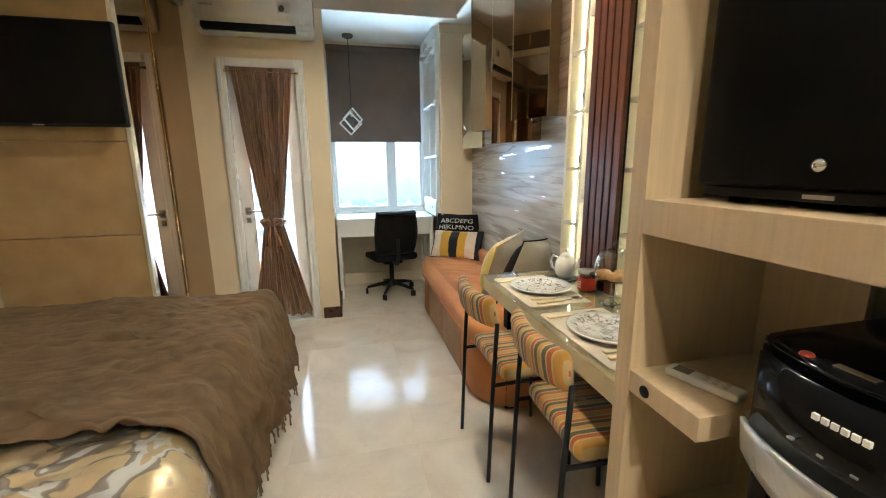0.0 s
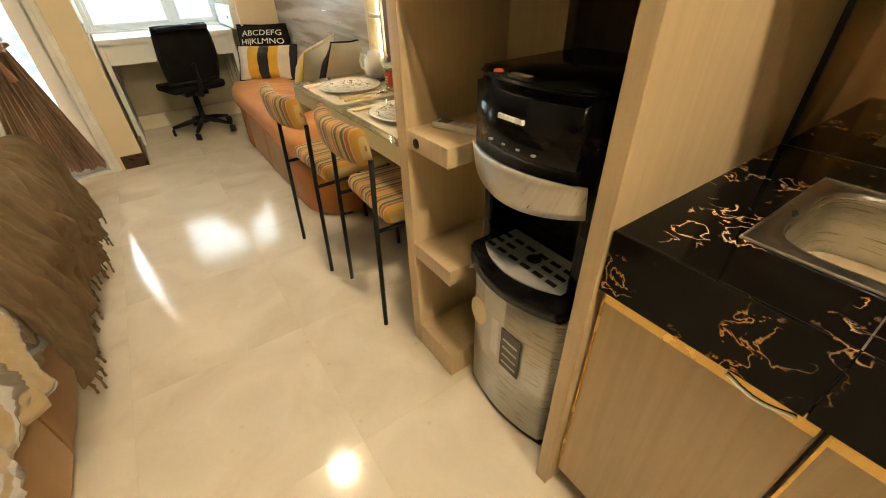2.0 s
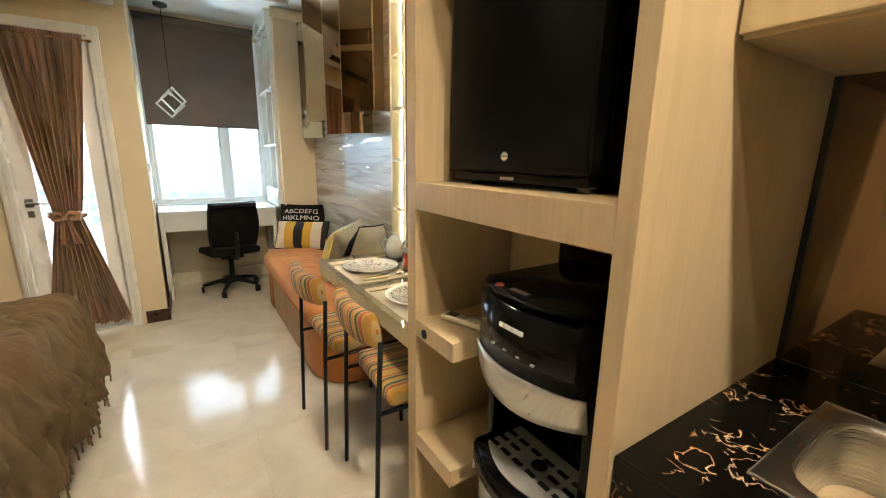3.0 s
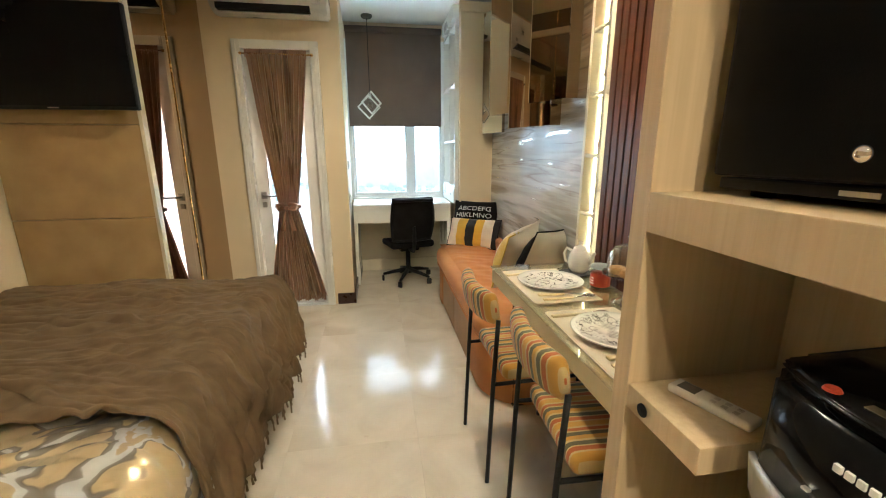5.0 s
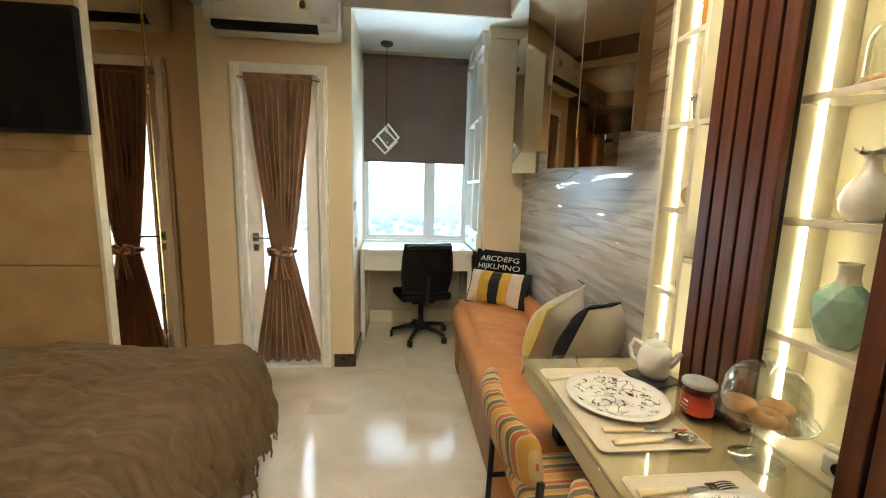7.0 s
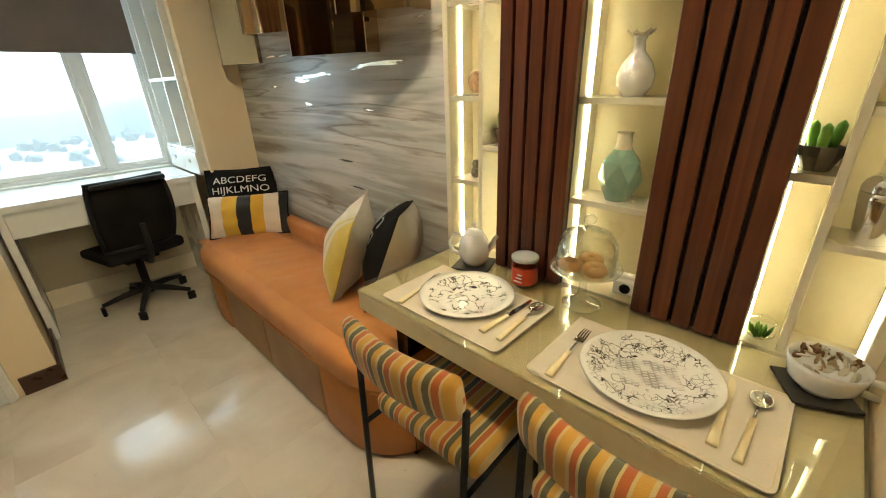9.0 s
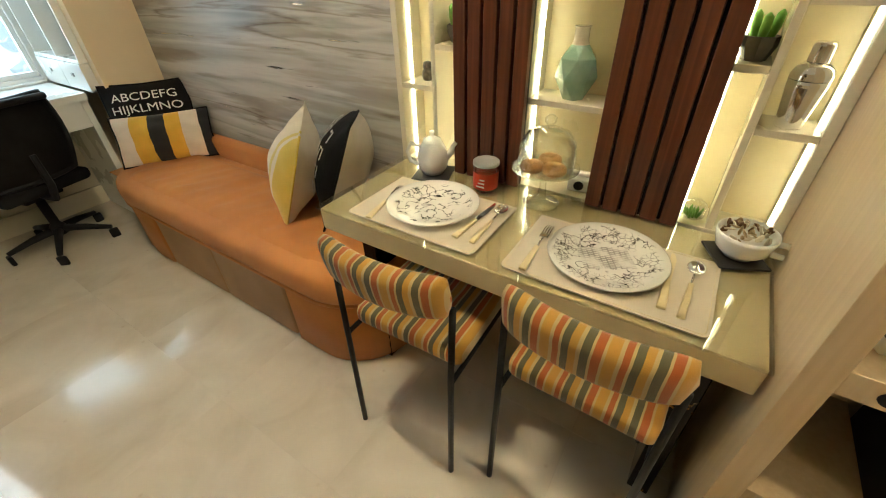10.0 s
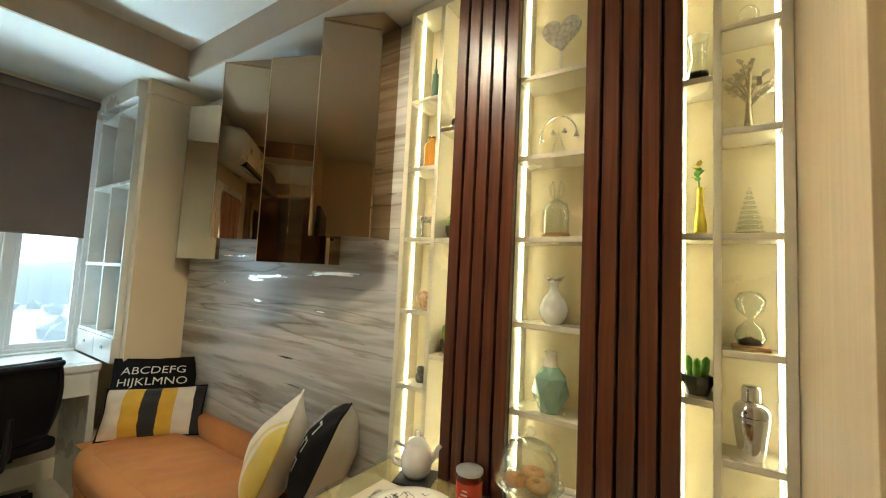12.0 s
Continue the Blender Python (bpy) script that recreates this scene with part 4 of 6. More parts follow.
for y0, y1 in ((0.1605, 0.476), (-0.44, 0.1585), (KY0, -0.442)):
    part("front_edge", box((KX - 0.012, y0, KZ - 0.125), (KX - 0.004, y1, KZ + 0.0012), 0.002), BLACK_MARBLE, ct)
part("seam", box((KX - 0.0035, 0.1585, KZ), (SK[0], 0.1605, KZ + 0.0008)), STEEL, ct)
sk = thing("kitchen_sink", "stainless steel sink set into the worktop", "sink")


def basin(u, v):
    """Sink bowl with rounded corners: u round the rim, v from the rim inward and down."""
    a = 2 * math.pi * u
    c, s = math.cos(a), math.sin(a)
    k = 1 / max(abs(c) ** 5 + abs(s) ** 5, 1e-6) ** 0.2
    cx, cy = (SK[0] + SK[2]) / 2, (SK[1] + SK[3]) / 2
    hx, hy = (SK[2] - SK[0]) / 2, (SK[3] - SK[1]) / 2
    st = [(1.0, 0.003), (0.86, 0.004), (0.83, -0.004), (0.81, -0.03), (0.79, -0.12), (0.74, -0.145), (0.6, -0.152), (0.10, -0.156), (0.0, -0.156)]
    f = v * (len(st) - 1)
    i = min(int(f), len(st) - 2)
    t = f - i
    r = st[i][0] * (1 - t) + st[i + 1][0] * t
    z = st[i][1] * (1 - t) + st[i + 1][1] * t
    kk = k if r < 0.9 else 1 / max(abs(c), abs(s))
    return (cx + hx * r * kk * c, cy + hy * r * kk * s, KZ + z)


part("bowl", grid(64, 24, basin), STEEL, sk, "", True)
part("rim", tube([(SK[0], SK[1], KZ + 0.002), (SK[2], SK[1], KZ + 0.002), (SK[2], SK[3], KZ + 0.002), (SK[0], SK[3], KZ + 0.002)], 0.003, 8, True), STEEL, sk)
part("drain", lathe([(0.0, 0.004), (0.02, 0.004), (0.035, 0.006), (0.04, 0.0)], 20, (1.54, 0.16, KZ - 0.157)), CHROME, sk, "round chrome drain", True)
structure("wall_backsplash", box((XR - 0.014, KY0, KZ + 0.001), (XR - 0.002, 0.476, 1.50)), DARK_MIRROR, "dark mirrored backsplash behind the worktop")
structure("trim_backsplash", box((XR - 0.018, 0.464, KZ + 0.001), (XR - 0.001, 0.4775, 1.50)), BLACK_METAL, "black edge trim of the backsplash")
uc = thing("upper_cabinet", "pale oak kitchen wall cabinet", "cabinet")
part("carcass", box((1.42, KY0, 1.50), (XR - 0.003, 0.474, 2.735), 0.002), OAK, uc)
part("door", box((1.40, -0.4, 1.505), (1.418, 0.472, 2.73), 0.002), OAK, uc)
part("door", box((1.40, KY0, 1.505), (1.418, -0.404, 2.73), 0.002), OAK, uc)

# ---- appliances ----
fr = thing("mini_fridge", "black mini fridge with a round silver lock on the oak shelf", "fridge")
FX, FY0, FY1, FZ0, FZ1 = 1.295, 0.632, 1.085, 1.275, 1.77
part("body", box((FX + 0.05, FY0 + 0.003, FZ0), (FX + 0.47, FY1 - 0.003, FZ1), 0.006), SATIN_BLACK, fr)
fd = part("door", box((FX, FY0, FZ0 + 0.015), (FX + 0.046, FY1, FZ1), 0.010, 3), SATIN_BLACK, fr)
part("lock", moved(lathe([(0, 0.009), (0.005, 0.009), (0.007, 0.007), (0.0105, 0.005), (0.0115, 0.0)], 20), pose(FX + 0.001, 0.862, 1.327, 0, -90, 0)), CHROME, fd, "round silver lock", True)
part("badge", box((FX - 0.0012, 0.86, 1.69), (FX + 0.0005, 0.915, 1.712), 0.0005), SILVER, fd, "small silver badge")
part("kick_strip", box((FX + 0.01, FY0 + 0.01, FZ0 - 0.006), (FX + 0.05, FY1 - 0.01, FZ0 + 0.012), 0.002), BLACK_PLASTIC, fr)
part("strip_mark", box((FX + 0.0085, 0.84, FZ0 - 0.001), (FX + 0.0102, 0.885, FZ0 + 0.006)), SILVER, fr)
for y in (FY0 + 0.05, FY1 - 0.05):
    part("foot", lathe([(0, 0), (0.018, 0), (0.018, 0.012), (0.012, 0.02), (0, 0.02)], 14, (FX + 0.06, y, 1.257)), WHITE if y < 0.8 else BLACK_PLASTIC, fr, "", True)
    part("foot", lathe([(0, 0), (0.018, 0), (0.018, 0.012), (0.012, 0.02), (0, 0.02)], 14, (FX + 0.42, y, 1.257)), BLACK_PLASTIC, fr, "", True)

wd = thing("water_dispenser", "black and silver standing water dispenser in the oak cabinet", "water dispenser")
DY0, DY1, DXB = 0.565, 0.892, 1.60


def bowed(z0, z1, front, bow, y0=DY0, y1=DY1, back=DXB, bev=0.008):
    n = 12
    pts = [(back, y0), (back, y1)] + [(front - bow * (1 - ((k / n - 0.5) * 2) ** 2), y1 - (y1 - y0) * k / n) for k in range(n + 1)]
    bm = prism(pts, z0, z1)
    if bev:
        bmesh.ops.bevel(bm, geom=[e for e in bm.edges if e.calc_face_angle(0) > 0.5], offset=bev, segments=3, affect="EDGES")
    return bm


part("lower_cabinet", bowed(0.02, 0.535, 1.278, 0.028), STEEL, wd, "brushed silver lower front", True)
part("plinth", bowed(0.0, 0.02, 1.285, 0.025, bev=0), BLACK_PLASTIC, wd)
part("side_cheek", box((1.33, DY0 - 0.004, 0.02), (DXB, DY0 + 0.002, 1.04)), BLACK_PLASTIC, wd)
part("side_cheek", box((1.33, DY1 - 0.002, 0.02), (DXB, DY1 + 0.004, 1.04)), BLACK_PLASTIC, wd)
tray = part("drip_tray", bowed(0.535, 0.595, 1.262, 0.05, DY0 - 0.006, DY1 + 0.006, 1.46), GLOSS_BLACK, wd, "", True)
grille = part("tray_grille", bowed(0.595, 0.599, 1.285, 0.045, DY0 + 0.03, DY1 - 0.03, 1.40, 0), GRILLE, tray, "silver grille with slots")
for i in range(3):
    for j in range(6):
        if i == 1 and j in (2, 3):
            continue
        y = DY0 + 0.055 + j * 0.043
        x = 1.29 + i * 0.032
        part("slot", box((x, y, 0.5985), (x + 0.013, y + 0.03, 0.6000), 0.0003, 1), BLACK_PLASTIC, grille)
part("tray_hole", lathe([(0, 0.0), (0.016, 0.0), (0.018, 0.002), (0.02, 0)], 18, (1.335, 0.728, 0.5992)), BLACK_PLASTIC, grille, "", True)
part("recess_back", box((1.41, DY0 + 0.01, 0.595), (DXB, DY1 - 0.01, 0.85)), GLOSS_BLACK, wd)
for y0, y1 in ((DY0, DY0 + 0.03), (DY1 - 0.03, DY1)):
    part("recess_cheek", box((1.30, y0, 0.58), (DXB, y1, 0.85), 0.006), GLOSS_BLACK, wd)
part("faucet", box((1.36, 0.70, 0.80), (1.42, 0.76, 0.83), 0.006), GLOSS_BLACK, wd)
part("sticker", box((1.4088, 0.705, 0.70), (1.4102, 0.735, 0.77)), WHITE_INK, wd, "small white sticker with red marks")
part("sticker_mark", box((1.4080, 0.71, 0.748), (1.4089, 0.73, 0.764)), RED_LABEL, wd)
hood = part("hood", bowed(0.855, 1.045, 1.262, 0.045, bev=0.022), GLOSS_BLACK, wd, "glossy black control hood", True)
nb = 16


def band(u, v):
    f = (u - 0.5) * 2
    y = DY1 + 0.002 - (DY1 - DY0 + 0.004) * u
    low = 0.806 + 0.022 * abs(f) ** 2 - 0.012
    return (1.258 - 0.048 * (1 - f * f) + 0.012 * (1 - v), y, low + (0.884 - low) * v)


thick(part("silver_band", grid(nb, 4, band), SILVER, wd, "curved silver band", True), 0.008)
part("band_body", bowed(0.80, 0.86, 1.29, 0.04, DY0 + 0.004, DY1 - 0.004, DXB, 0.004), BLACK_PLASTIC, wd)
part("hood_lip", bowed(1.032, 1.050, 1.268, 0.045, DY0 + 0.008, DY1 - 0.008, DXB - 0.01, 0.008), GLOSS_BLACK, hood, "", True)
for k in range(6):
    part("brand_mark", box((1.2135, 0.694 + 0.0118 * k, 0.976), (1.2195, 0.702 + 0.0118 * k, 0.985)), WHITE_INK, hood)
for k in range(4):
    part("indicator", box((1.2155, 0.66 + 0.04 * k, 0.925), (1.222, 0.668 + 0.04 * k, 0.928)), SILVER, hood)
part("red_button", lathe([(0, 0.004), (0.008, 0.004), (0.01, 0.0)], 14, (1.245, 0.80, 1.05)), RED_LABEL, hood, "small red button")
part("silver_button", box((1.24, 0.715, 1.0495), (1.255, 0.765, 1.053), 0.001), CHROME, hood)
lb = part("label_sheet", bowed(0.22, 0.50, 1.2765, 0.0272, DY0 + 0.06, DY1 - 0.02, 1.30, 0), tinted("printed_label", (0.55, 0.53, 0.50), (0.66, 0.64, 0.60), 5, rough=0.35, grain=60, relief=0.0), wd, "printed sticker sheet with a coffee cup")
part("label_cup", moved(lathe([(0, 0.001), (0.045, 0.001), (0.05, 0)], 24), Matrix.Translation((1.2485, 0.835, 0.385)) @ pose(0, 0, 0, 0, -90, 0) @ Matrix.Diagonal((1, 0.7, 1, 1))), IVORY, lb)
part("label_block", box((1.2470, 0.66, 0.25), (1.2495, 0.735, 0.40)), GREY_POT, lb)
part("label_block", box((1.2460, 0.745, 0.27), (1.2475, 0.775, 0.41)), WHITE_INK, lb)
for k in range(4):
    part("label_line", box((1.2455, 0.67, 0.27 + 0.03 * k), (1.2472, 0.725, 0.276 + 0.03 * k)), SILVER, lb)
part("side_tap", tube([(1.30, DY1, 0.50), (1.28, DY1 + 0.02, 0.50), (1.28, DY1 + 0.02, 0.485)], 0.007, 8), WHITE, wd, "small white side tap", True)
rm = thing("ac_remote", "white air conditioner remote on the small oak shelf", "remote control", (1.32, 1.03, 0.858), 20)
part("body", box((-0.022, -0.075, 0.0), (0.022, 0.075, 0.018), 0.007, 3), WHITE, rm, "", True)
part("display", box((-0.015, 0.025, 0.0175), (0.015, 0.06, 0.0185)), GREY_POT, rm)
for k in range(6):
    part("button", box((-0.013 + 0.015 * (k % 2), -0.05 + 0.02 * (k // 2), 0.0175), (-0.003 + 0.015 * (k % 2), -0.04 + 0.02 * (k // 2), 0.0190), 0.0004, 1), SILVER, rm)
# ---- desk alcove ----
desk = thing("desk", "white built-in desk under the window with an open knee space", "desk")
part("desktop", prism([(0.452, 4.46), (1.43, 4.46), (1.43, YW - 0.002), (0.43, YW - 0.002)], 0.787, 0.825), WHITE, desk)
part("apron", box((0.485, 4.475, 0.64), (1.39, 4.495, 0.787), 0.002), WHITE, desk)
part("side_panel", box((0.45, 4.47, 0.0), (0.485, YW - 0.01, 0.787), 0.002), WHITE, desk)
part("side_panel", box((1.39, 4.475, 0.0), (1.425, YW - 0.01, 0.787), 0.002), WHITE, desk)
part("back_panel", box((0.485, YW - 0.03, 0.0), (1.39, YW - 0.012, 0.787)), CREAM, desk)
part("skirting", box((0.485, YW - 0.05, 0.0), (1.39, YW - 0.03, 0.13), 0.002), CREAM, desk)

case = thing("bookcase", "white open bookcase with a row of small drawers below", "bookcase")
BXF = 1.445
for z in (0.99, 1.431, 1.956, 2.45):
    part("shelf_board", box((BXF, 4.372, z - 0.010), (XR - 0.01, YW - 0.004, z + 0.010), 0.002), WHITE, case)
for y in (4.374, 4.68, YW - 0.022):
    part("upright", box((BXF + 0.004, y, 0.99), (XR - 0.012, y + 0.016, 2.50)), WHITE, case)
part("back_board", box((XR - 0.012, 4.372, 0.83), (XR - 0.004, YW - 0.004, 2.50)), WHITE, case)
part("cornice", box((BXF - 0.018, 4.372, 2.50), (XR - 0.01, YW - 0.004, SOFA - 0.002), 0.009), WHITE, case)
for y0, y1 in ((4.376, 4.68), (4.684, YW - 0.006)):
    d = part("drawer", box((BXF - 0.006, y0, 0.832), (XR - 0.014, y1, 0.978), 0.003), WHITE, case)
    part("knob", box((BXF - 0.014, (y0 + y1) / 2 - 0.015, 0.905), (BXF - 0.005, (y0 + y1) / 2 + 0.015, 0.924), 0.003), NICKEL, d, "small metal knob")
pf = thing("picture_frame", "small wooden picture frame standing in the bookcase", "picture frame", (1.52, 4.45, 1.442), 15)
part("frame", moved(box((-0.006, -0.05, 0), (0.006, 0.05, 0.15), 0.002), pose(0, 0, 0.003, 0, -10, 0)), OAK_ITEM, pf)
part("picture", moved(box((-0.0075, -0.04, 0.012), (-0.0055, 0.04, 0.138)), pose(0, 0, 0.003, 0, -10, 0)), CREAM_COTTON, pf)

bl = thing("roller_blind", "taupe fabric roller blind drawn halfway down the window", "blind")
part("fabric", grid(30, 20, lambda u, v: (0.430 + 0.98 * u, YW - 0.035 + 0.003 * math.sin(u * 3.1) * (1 - v), 1.614 + 0.93 * v)), BLIND, bl)
thick(bl.children[0], 0.0015)
part("bottom_bar", box((0.430, YW - 0.045, 1.600), (1.410, YW - 0.028, 1.620), 0.005), BLIND, bl)
part("roller", tube([(0.428, YW - 0.05, 2.545), (1.412, YW - 0.05, 2.545)], 0.03, 16), BLIND, bl, "", True)

pl = thing("pendant_lamp", "pendant lamp of two pale square frames round a bulb", "lamp", (0.655, 4.80, SOFA - 2.739 * 0.87))
pl.scale = (0.87, 0.87, 0.87)
part("ceiling_rose", lathe([(0, 2.739), (0.062, 2.739), (0.062, 2.72), (0.05, 2.708), (0, 2.708)], 24), GREY_POT, pl, "", True)
part("cord", tube([(0, 0, 2.712), (0, 0, 1.91)], 0.0035, 8), BLACK_PLASTIC, pl)


def square_ring(h, w, d, m):
    bm = bmesh.new()
    for lo, hi in (((-h, -d, -h), (h, d, -h + w)), ((-h, -d, h - w), (h, d, h)), ((-h, -d, -h + w), (-h + w, d, h - w)), ((h - w, -d, -h + w), (h, d, h - w))):
        box(lo, hi, 0.001, 1, bm)
    return moved(bm, m)


part("square_frame", square_ring(0.096, 0.016, 0.009, pose(-0.014, -0.03, 1.765, 0, 45, 8)), WHITE, pl, "pale square frame on its corner")
part("square_frame", square_ring(0.094, 0.015, 0.009, pose(0.016, 0.03, 1.822, 0, 45, 28)), WHITE, pl, "pale square frame on its corner")
part("socket", lathe([(0, 1.915), (0.016, 1.91), (0.018, 1.865), (0.012, 1.86), (0, 1.86)], 14), SILVER, pl, "", True)
part("bulb", lathe([(0.012, 1.86), (0.015, 1.84), (0.034, 1.80), (0.034, 1.778), (0.02, 1.75), (0, 1.742)], 18), GLASS, pl, "clear bulb", True)

# office chair
oc = thing("office_chair", "black mesh office chair on a five star castor base", "office chair", (0.985, 4.56, 0), 12)
for k in range(5):
    a = radians(72 * k + 20)
    c, s = math.cos(a), math.sin(a)
    arm = part("base_arm", tube([(0.03 * c, 0.03 * s, 0.115), (0.14 * c, 0.14 * s, 0.10), (0.265 * c, 0.265 * s, 0.072)], [0.024, 0.02, 0.014], 8), BLACK_PLASTIC, oc, "", True)
    cs = part("castor", box((-0.022, -0.012, 0.0), (0.028, 0.012, 0.06), 0.011, 3), BLACK_PLASTIC, arm, "", True)
    cs.matrix_basis = pose(0.268 * c, 0.268 * s, 0, 0, 0, 40 * k)
part("hub", lathe([(0, 0.08), (0.04, 0.085), (0.042, 0.13), (0.03, 0.15), (0.024, 0.155), (0.024, 0.34), (0, 0.34)], 18), BLACK_PLASTIC, oc, "", True)
part("mechanism", box((-0.1, -0.09, 0.335), (0.1, 0.11, 0.375), 0.012), BLACK_METAL, oc)


def seat_pad():
    bm = box((-0.225, -0.21, 0.375), (0.225, 0.23, 0.44), 0.03, 4)
    for v in bm.verts:
        v.co.z += 0.02 * (v.co.x / 0.22) ** 2 - 0.03 * max(0, (v.co.y - 0.12) / 0.1)
    return bm


part("seat", seat_pad(), PLUM_BLACK, oc, "", True)


def back_at(u, v):
    w = 0.195 + 0.02 * math.sin(v * math.pi)
    x = (u - 0.5) * 2 * w
    return (x, -0.20 - 0.05 * v - 0.03 * math.sin(v * 3) + 0.05 * (u - 0.5) ** 2 * 4, 0.47 + 0.42 * v)


thick(part("mesh_back", grid(16, 18, back_at), PLUM_BLACK, oc, "black woven mesh back", True), 0.008)
rim = [back_at(0, v / 8) for v in range(9)] + [back_at(u / 8, 1) for u in range(1, 9)] + [back_at(1, 1 - v / 8) for v in range(1, 9)] + [back_at(1 - u / 8, 0) for u in range(1, 8)]
part("back_frame", tube(rim, 0.013, 8, True), BLACK_PLASTIC, oc, "", True)
part("back_strut", tube([(0, 0.02, 0.35), (0, -0.20, 0.36), (0, -0.245, 0.45), (0, -0.25, 0.62)], [0.022, 0.02, 0.018, 0.014], 8), BLACK_PLASTIC, oc, "", True)
part("head_rail", tube([(-0.19, -0.255, 0.875), (0, -0.30, 0.885), (0.19, -0.255, 0.875)], 0.017, 10), BLACK_PLASTIC, oc, "", True)

# ---- curtain ----
cu = thing("door_curtain", "bronze satin curtain tied at the middle on the balcony door", "curtain")


def curtain_at(u, v):
    z = 0.085 + v * (2.06 - 0.085)
    zw = 0.89
    t = abs(z - zw) / ((2.06 - zw) if z > zw else (zw - 0.085))
    half = 0.072 + (0.150 if z > zw else 0.165) * t ** (0.85 if z > zw else 0.95)
    cx = -0.03 - 0.008 * (1 - t) + (0.012 if z < zw else 0) * t
    f = (u - 0.5) * 2
    ph = u * 10 * 2 * math.pi
    amp = 0.025 * (0.5 + 0.5 * t) + 0.004 * noise.noise(Vector((u * 9, z * 2, 2)))
    wob = 0.006 * noise.noise(Vector((u * 12, z * 3, 5)))
    bulge = 0.028 * (1 - t) ** 2 * (1 - f * f)
    return (cx + half * f + wob * t, YD - 0.005 - 0.022 - bulge - amp * math.sin(ph + 1.5 * noise.noise(Vector((u * 4, z * 0.8, 1)))), z + 0.01 * noise.noise(Vector((u * 10, 0, 3))) * (1 - v))


thick(part("pleats", grid(180, 90, curtain_at), CURTAIN, cu, "", True), 0.0015)
part("header_frill", grid(180, 6, lambda u, v: (-0.255 + 0.45 * u, YD - 0.03 - 0.012 * math.sin(u * 28 * math.pi * 2), 2.035 + 0.06 * v)), CURTAIN, cu, "", True)
part("hem_frill", grid(180, 4, lambda u, v: (-0.27 + 0.48 * u, YD - 0.03 - 0.016 * math.sin(u * 24 * math.pi * 2), 0.065 + 0.05 * v - 0.01 * math.sin(u * 40))), CURTAIN, cu, "", True)
part("tie_band", tube([(-0.038 + 0.088 * math.cos(a), YD - 0.038 - 0.05 * math.sin(a), 0.89 + 0.006 * math.cos(2 * a)) for a in [2 * math.pi * k / 24 for k in range(24)]], 0.02, 8, True), CURTAIN, cu, "satin tie band", True)
for sx in (-1, 1):
    part("bow_loop", tube([(-0.038, YD - 0.095, 0.89), (-0.038 + sx * 0.03, YD - 0.108, 0.925), (-0.038 + sx * 0.07, YD - 0.10, 0.915), (-0.038 + sx * 0.065, YD - 0.098, 0.875), (-0.038 + sx * 0.02, YD - 0.1, 0.875)], [0.01, 0.017, 0.02, 0.016, 0.01], 8), CURTAIN, cu, "", True)
    part("bow_tail", grid(6, 10, lambda u, v, sx=sx: (-0.038 + sx * (0.012 + 0.03 * v + 0.03 * (u - 0.5) * (0.6 + v)), YD - 0.105 - 0.01 * math.sin(u * 6), 0.87 - 0.17 * v)), CURTAIN, cu, "", True)
part("knot", box((-0.055, YD - 0.122, 0.872), (-0.021, YD - 0.088, 0.908), 0.012, 3), CURTAIN, cu, "", True)
part("rod", tube([(-0.285, YD - 0.03, 2.062), (0.235, YD - 0.03, 2.062)], 0.006, 10), GOLD, cu, "thin gold rod", True)
for x in (-0.285, 0.235):
    part("finial", lathe([(0, -0.012), (0.01, -0.008), (0.012, 0), (0.01, 0.008), (0, 0.012)], 14, (x, YD - 0.03, 2.062)), GOLD, cu, "", True)

# ---- air conditioner ----
ac = thing("air_conditioner", "white wall air conditioner with a dark outlet slot", "air conditioner")
AX0, AX1 = -0.41, 0.395
sec = [(YD - 0.001, 2.31), (YD - 0.10, 2.295), (YD - 0.185, 2.325), (YD - 0.212, 2.37), (YD - 0.215, 2.56), (YD - 0.19, 2.60), (YD - 0.001, 2.605)]
bm = bmesh.new()
r0, r1 = [bm.verts.new((AX0, y, z)) for y, z in sec], [bm.verts.new((AX1, y, z)) for y, z in sec]
for k in range(len(sec)):
    bm.faces.new((r0[k], r0[(k + 1) % len(sec)], r1[(k + 1) % len(sec)], r1[k]))
bm.faces.new(r0[::-1]), bm.faces.new(r1)
bmesh.ops.recalc_face_normals(bm, faces=bm.faces)
bmesh.ops.bevel(bm, geom=list(bm.edges), offset=0.012, segments=3, affect="EDGES")
part("body", bm, WHITE, ac, "", True)
part("outlet_slot", box((AX0 + 0.045, YD - 0.208, 2.312), (AX1 - 0.125, YD - 0.11, 2.352), 0.004), BLACK_PLASTIC, ac, "dark air outlet")
flap = part("flap", moved(box((AX0 + 0.05, -0.035, -0.004), (AX1 - 0.13, 0.035, 0.004), 0.003), pose(0, YD - 0.165, 2.304, 22)), WHITE, ac)
for k in range(7):
    part("louvre", box((AX0 + 0.10 + 0.085 * k, YD - 0.205, 2.316), (AX0 + 0.103 + 0.085 * k, YD - 0.15, 2.348)), GREY_POT, ac)
part("control_mark", box((AX1 - 0.10, YD - 0.2205, 2.36), (AX1 - 0.05, YD - 0.2145, 2.39), 0.002), SILVER, ac)
part("round_sticker", moved(lathe([(0, 0.001), (0.022, 0.001), (0.023, 0)], 20), pose(AX1 - 0.21, YD - 0.2155, 2.46, 90)), GREY_POT, ac)
part("sticker", box((AX1 - 0.24, YD - 0.2165, 2.43), (AX1 - 0.15, YD - 0.2145, 2.50), 0.001), WHITE_INK, ac)
part("maker_bar", box((AX0 + 0.05, YD - 0.2165, 2.45), (AX0 + 0.14, YD - 0.2145, 2.462)), SILVER, ac)

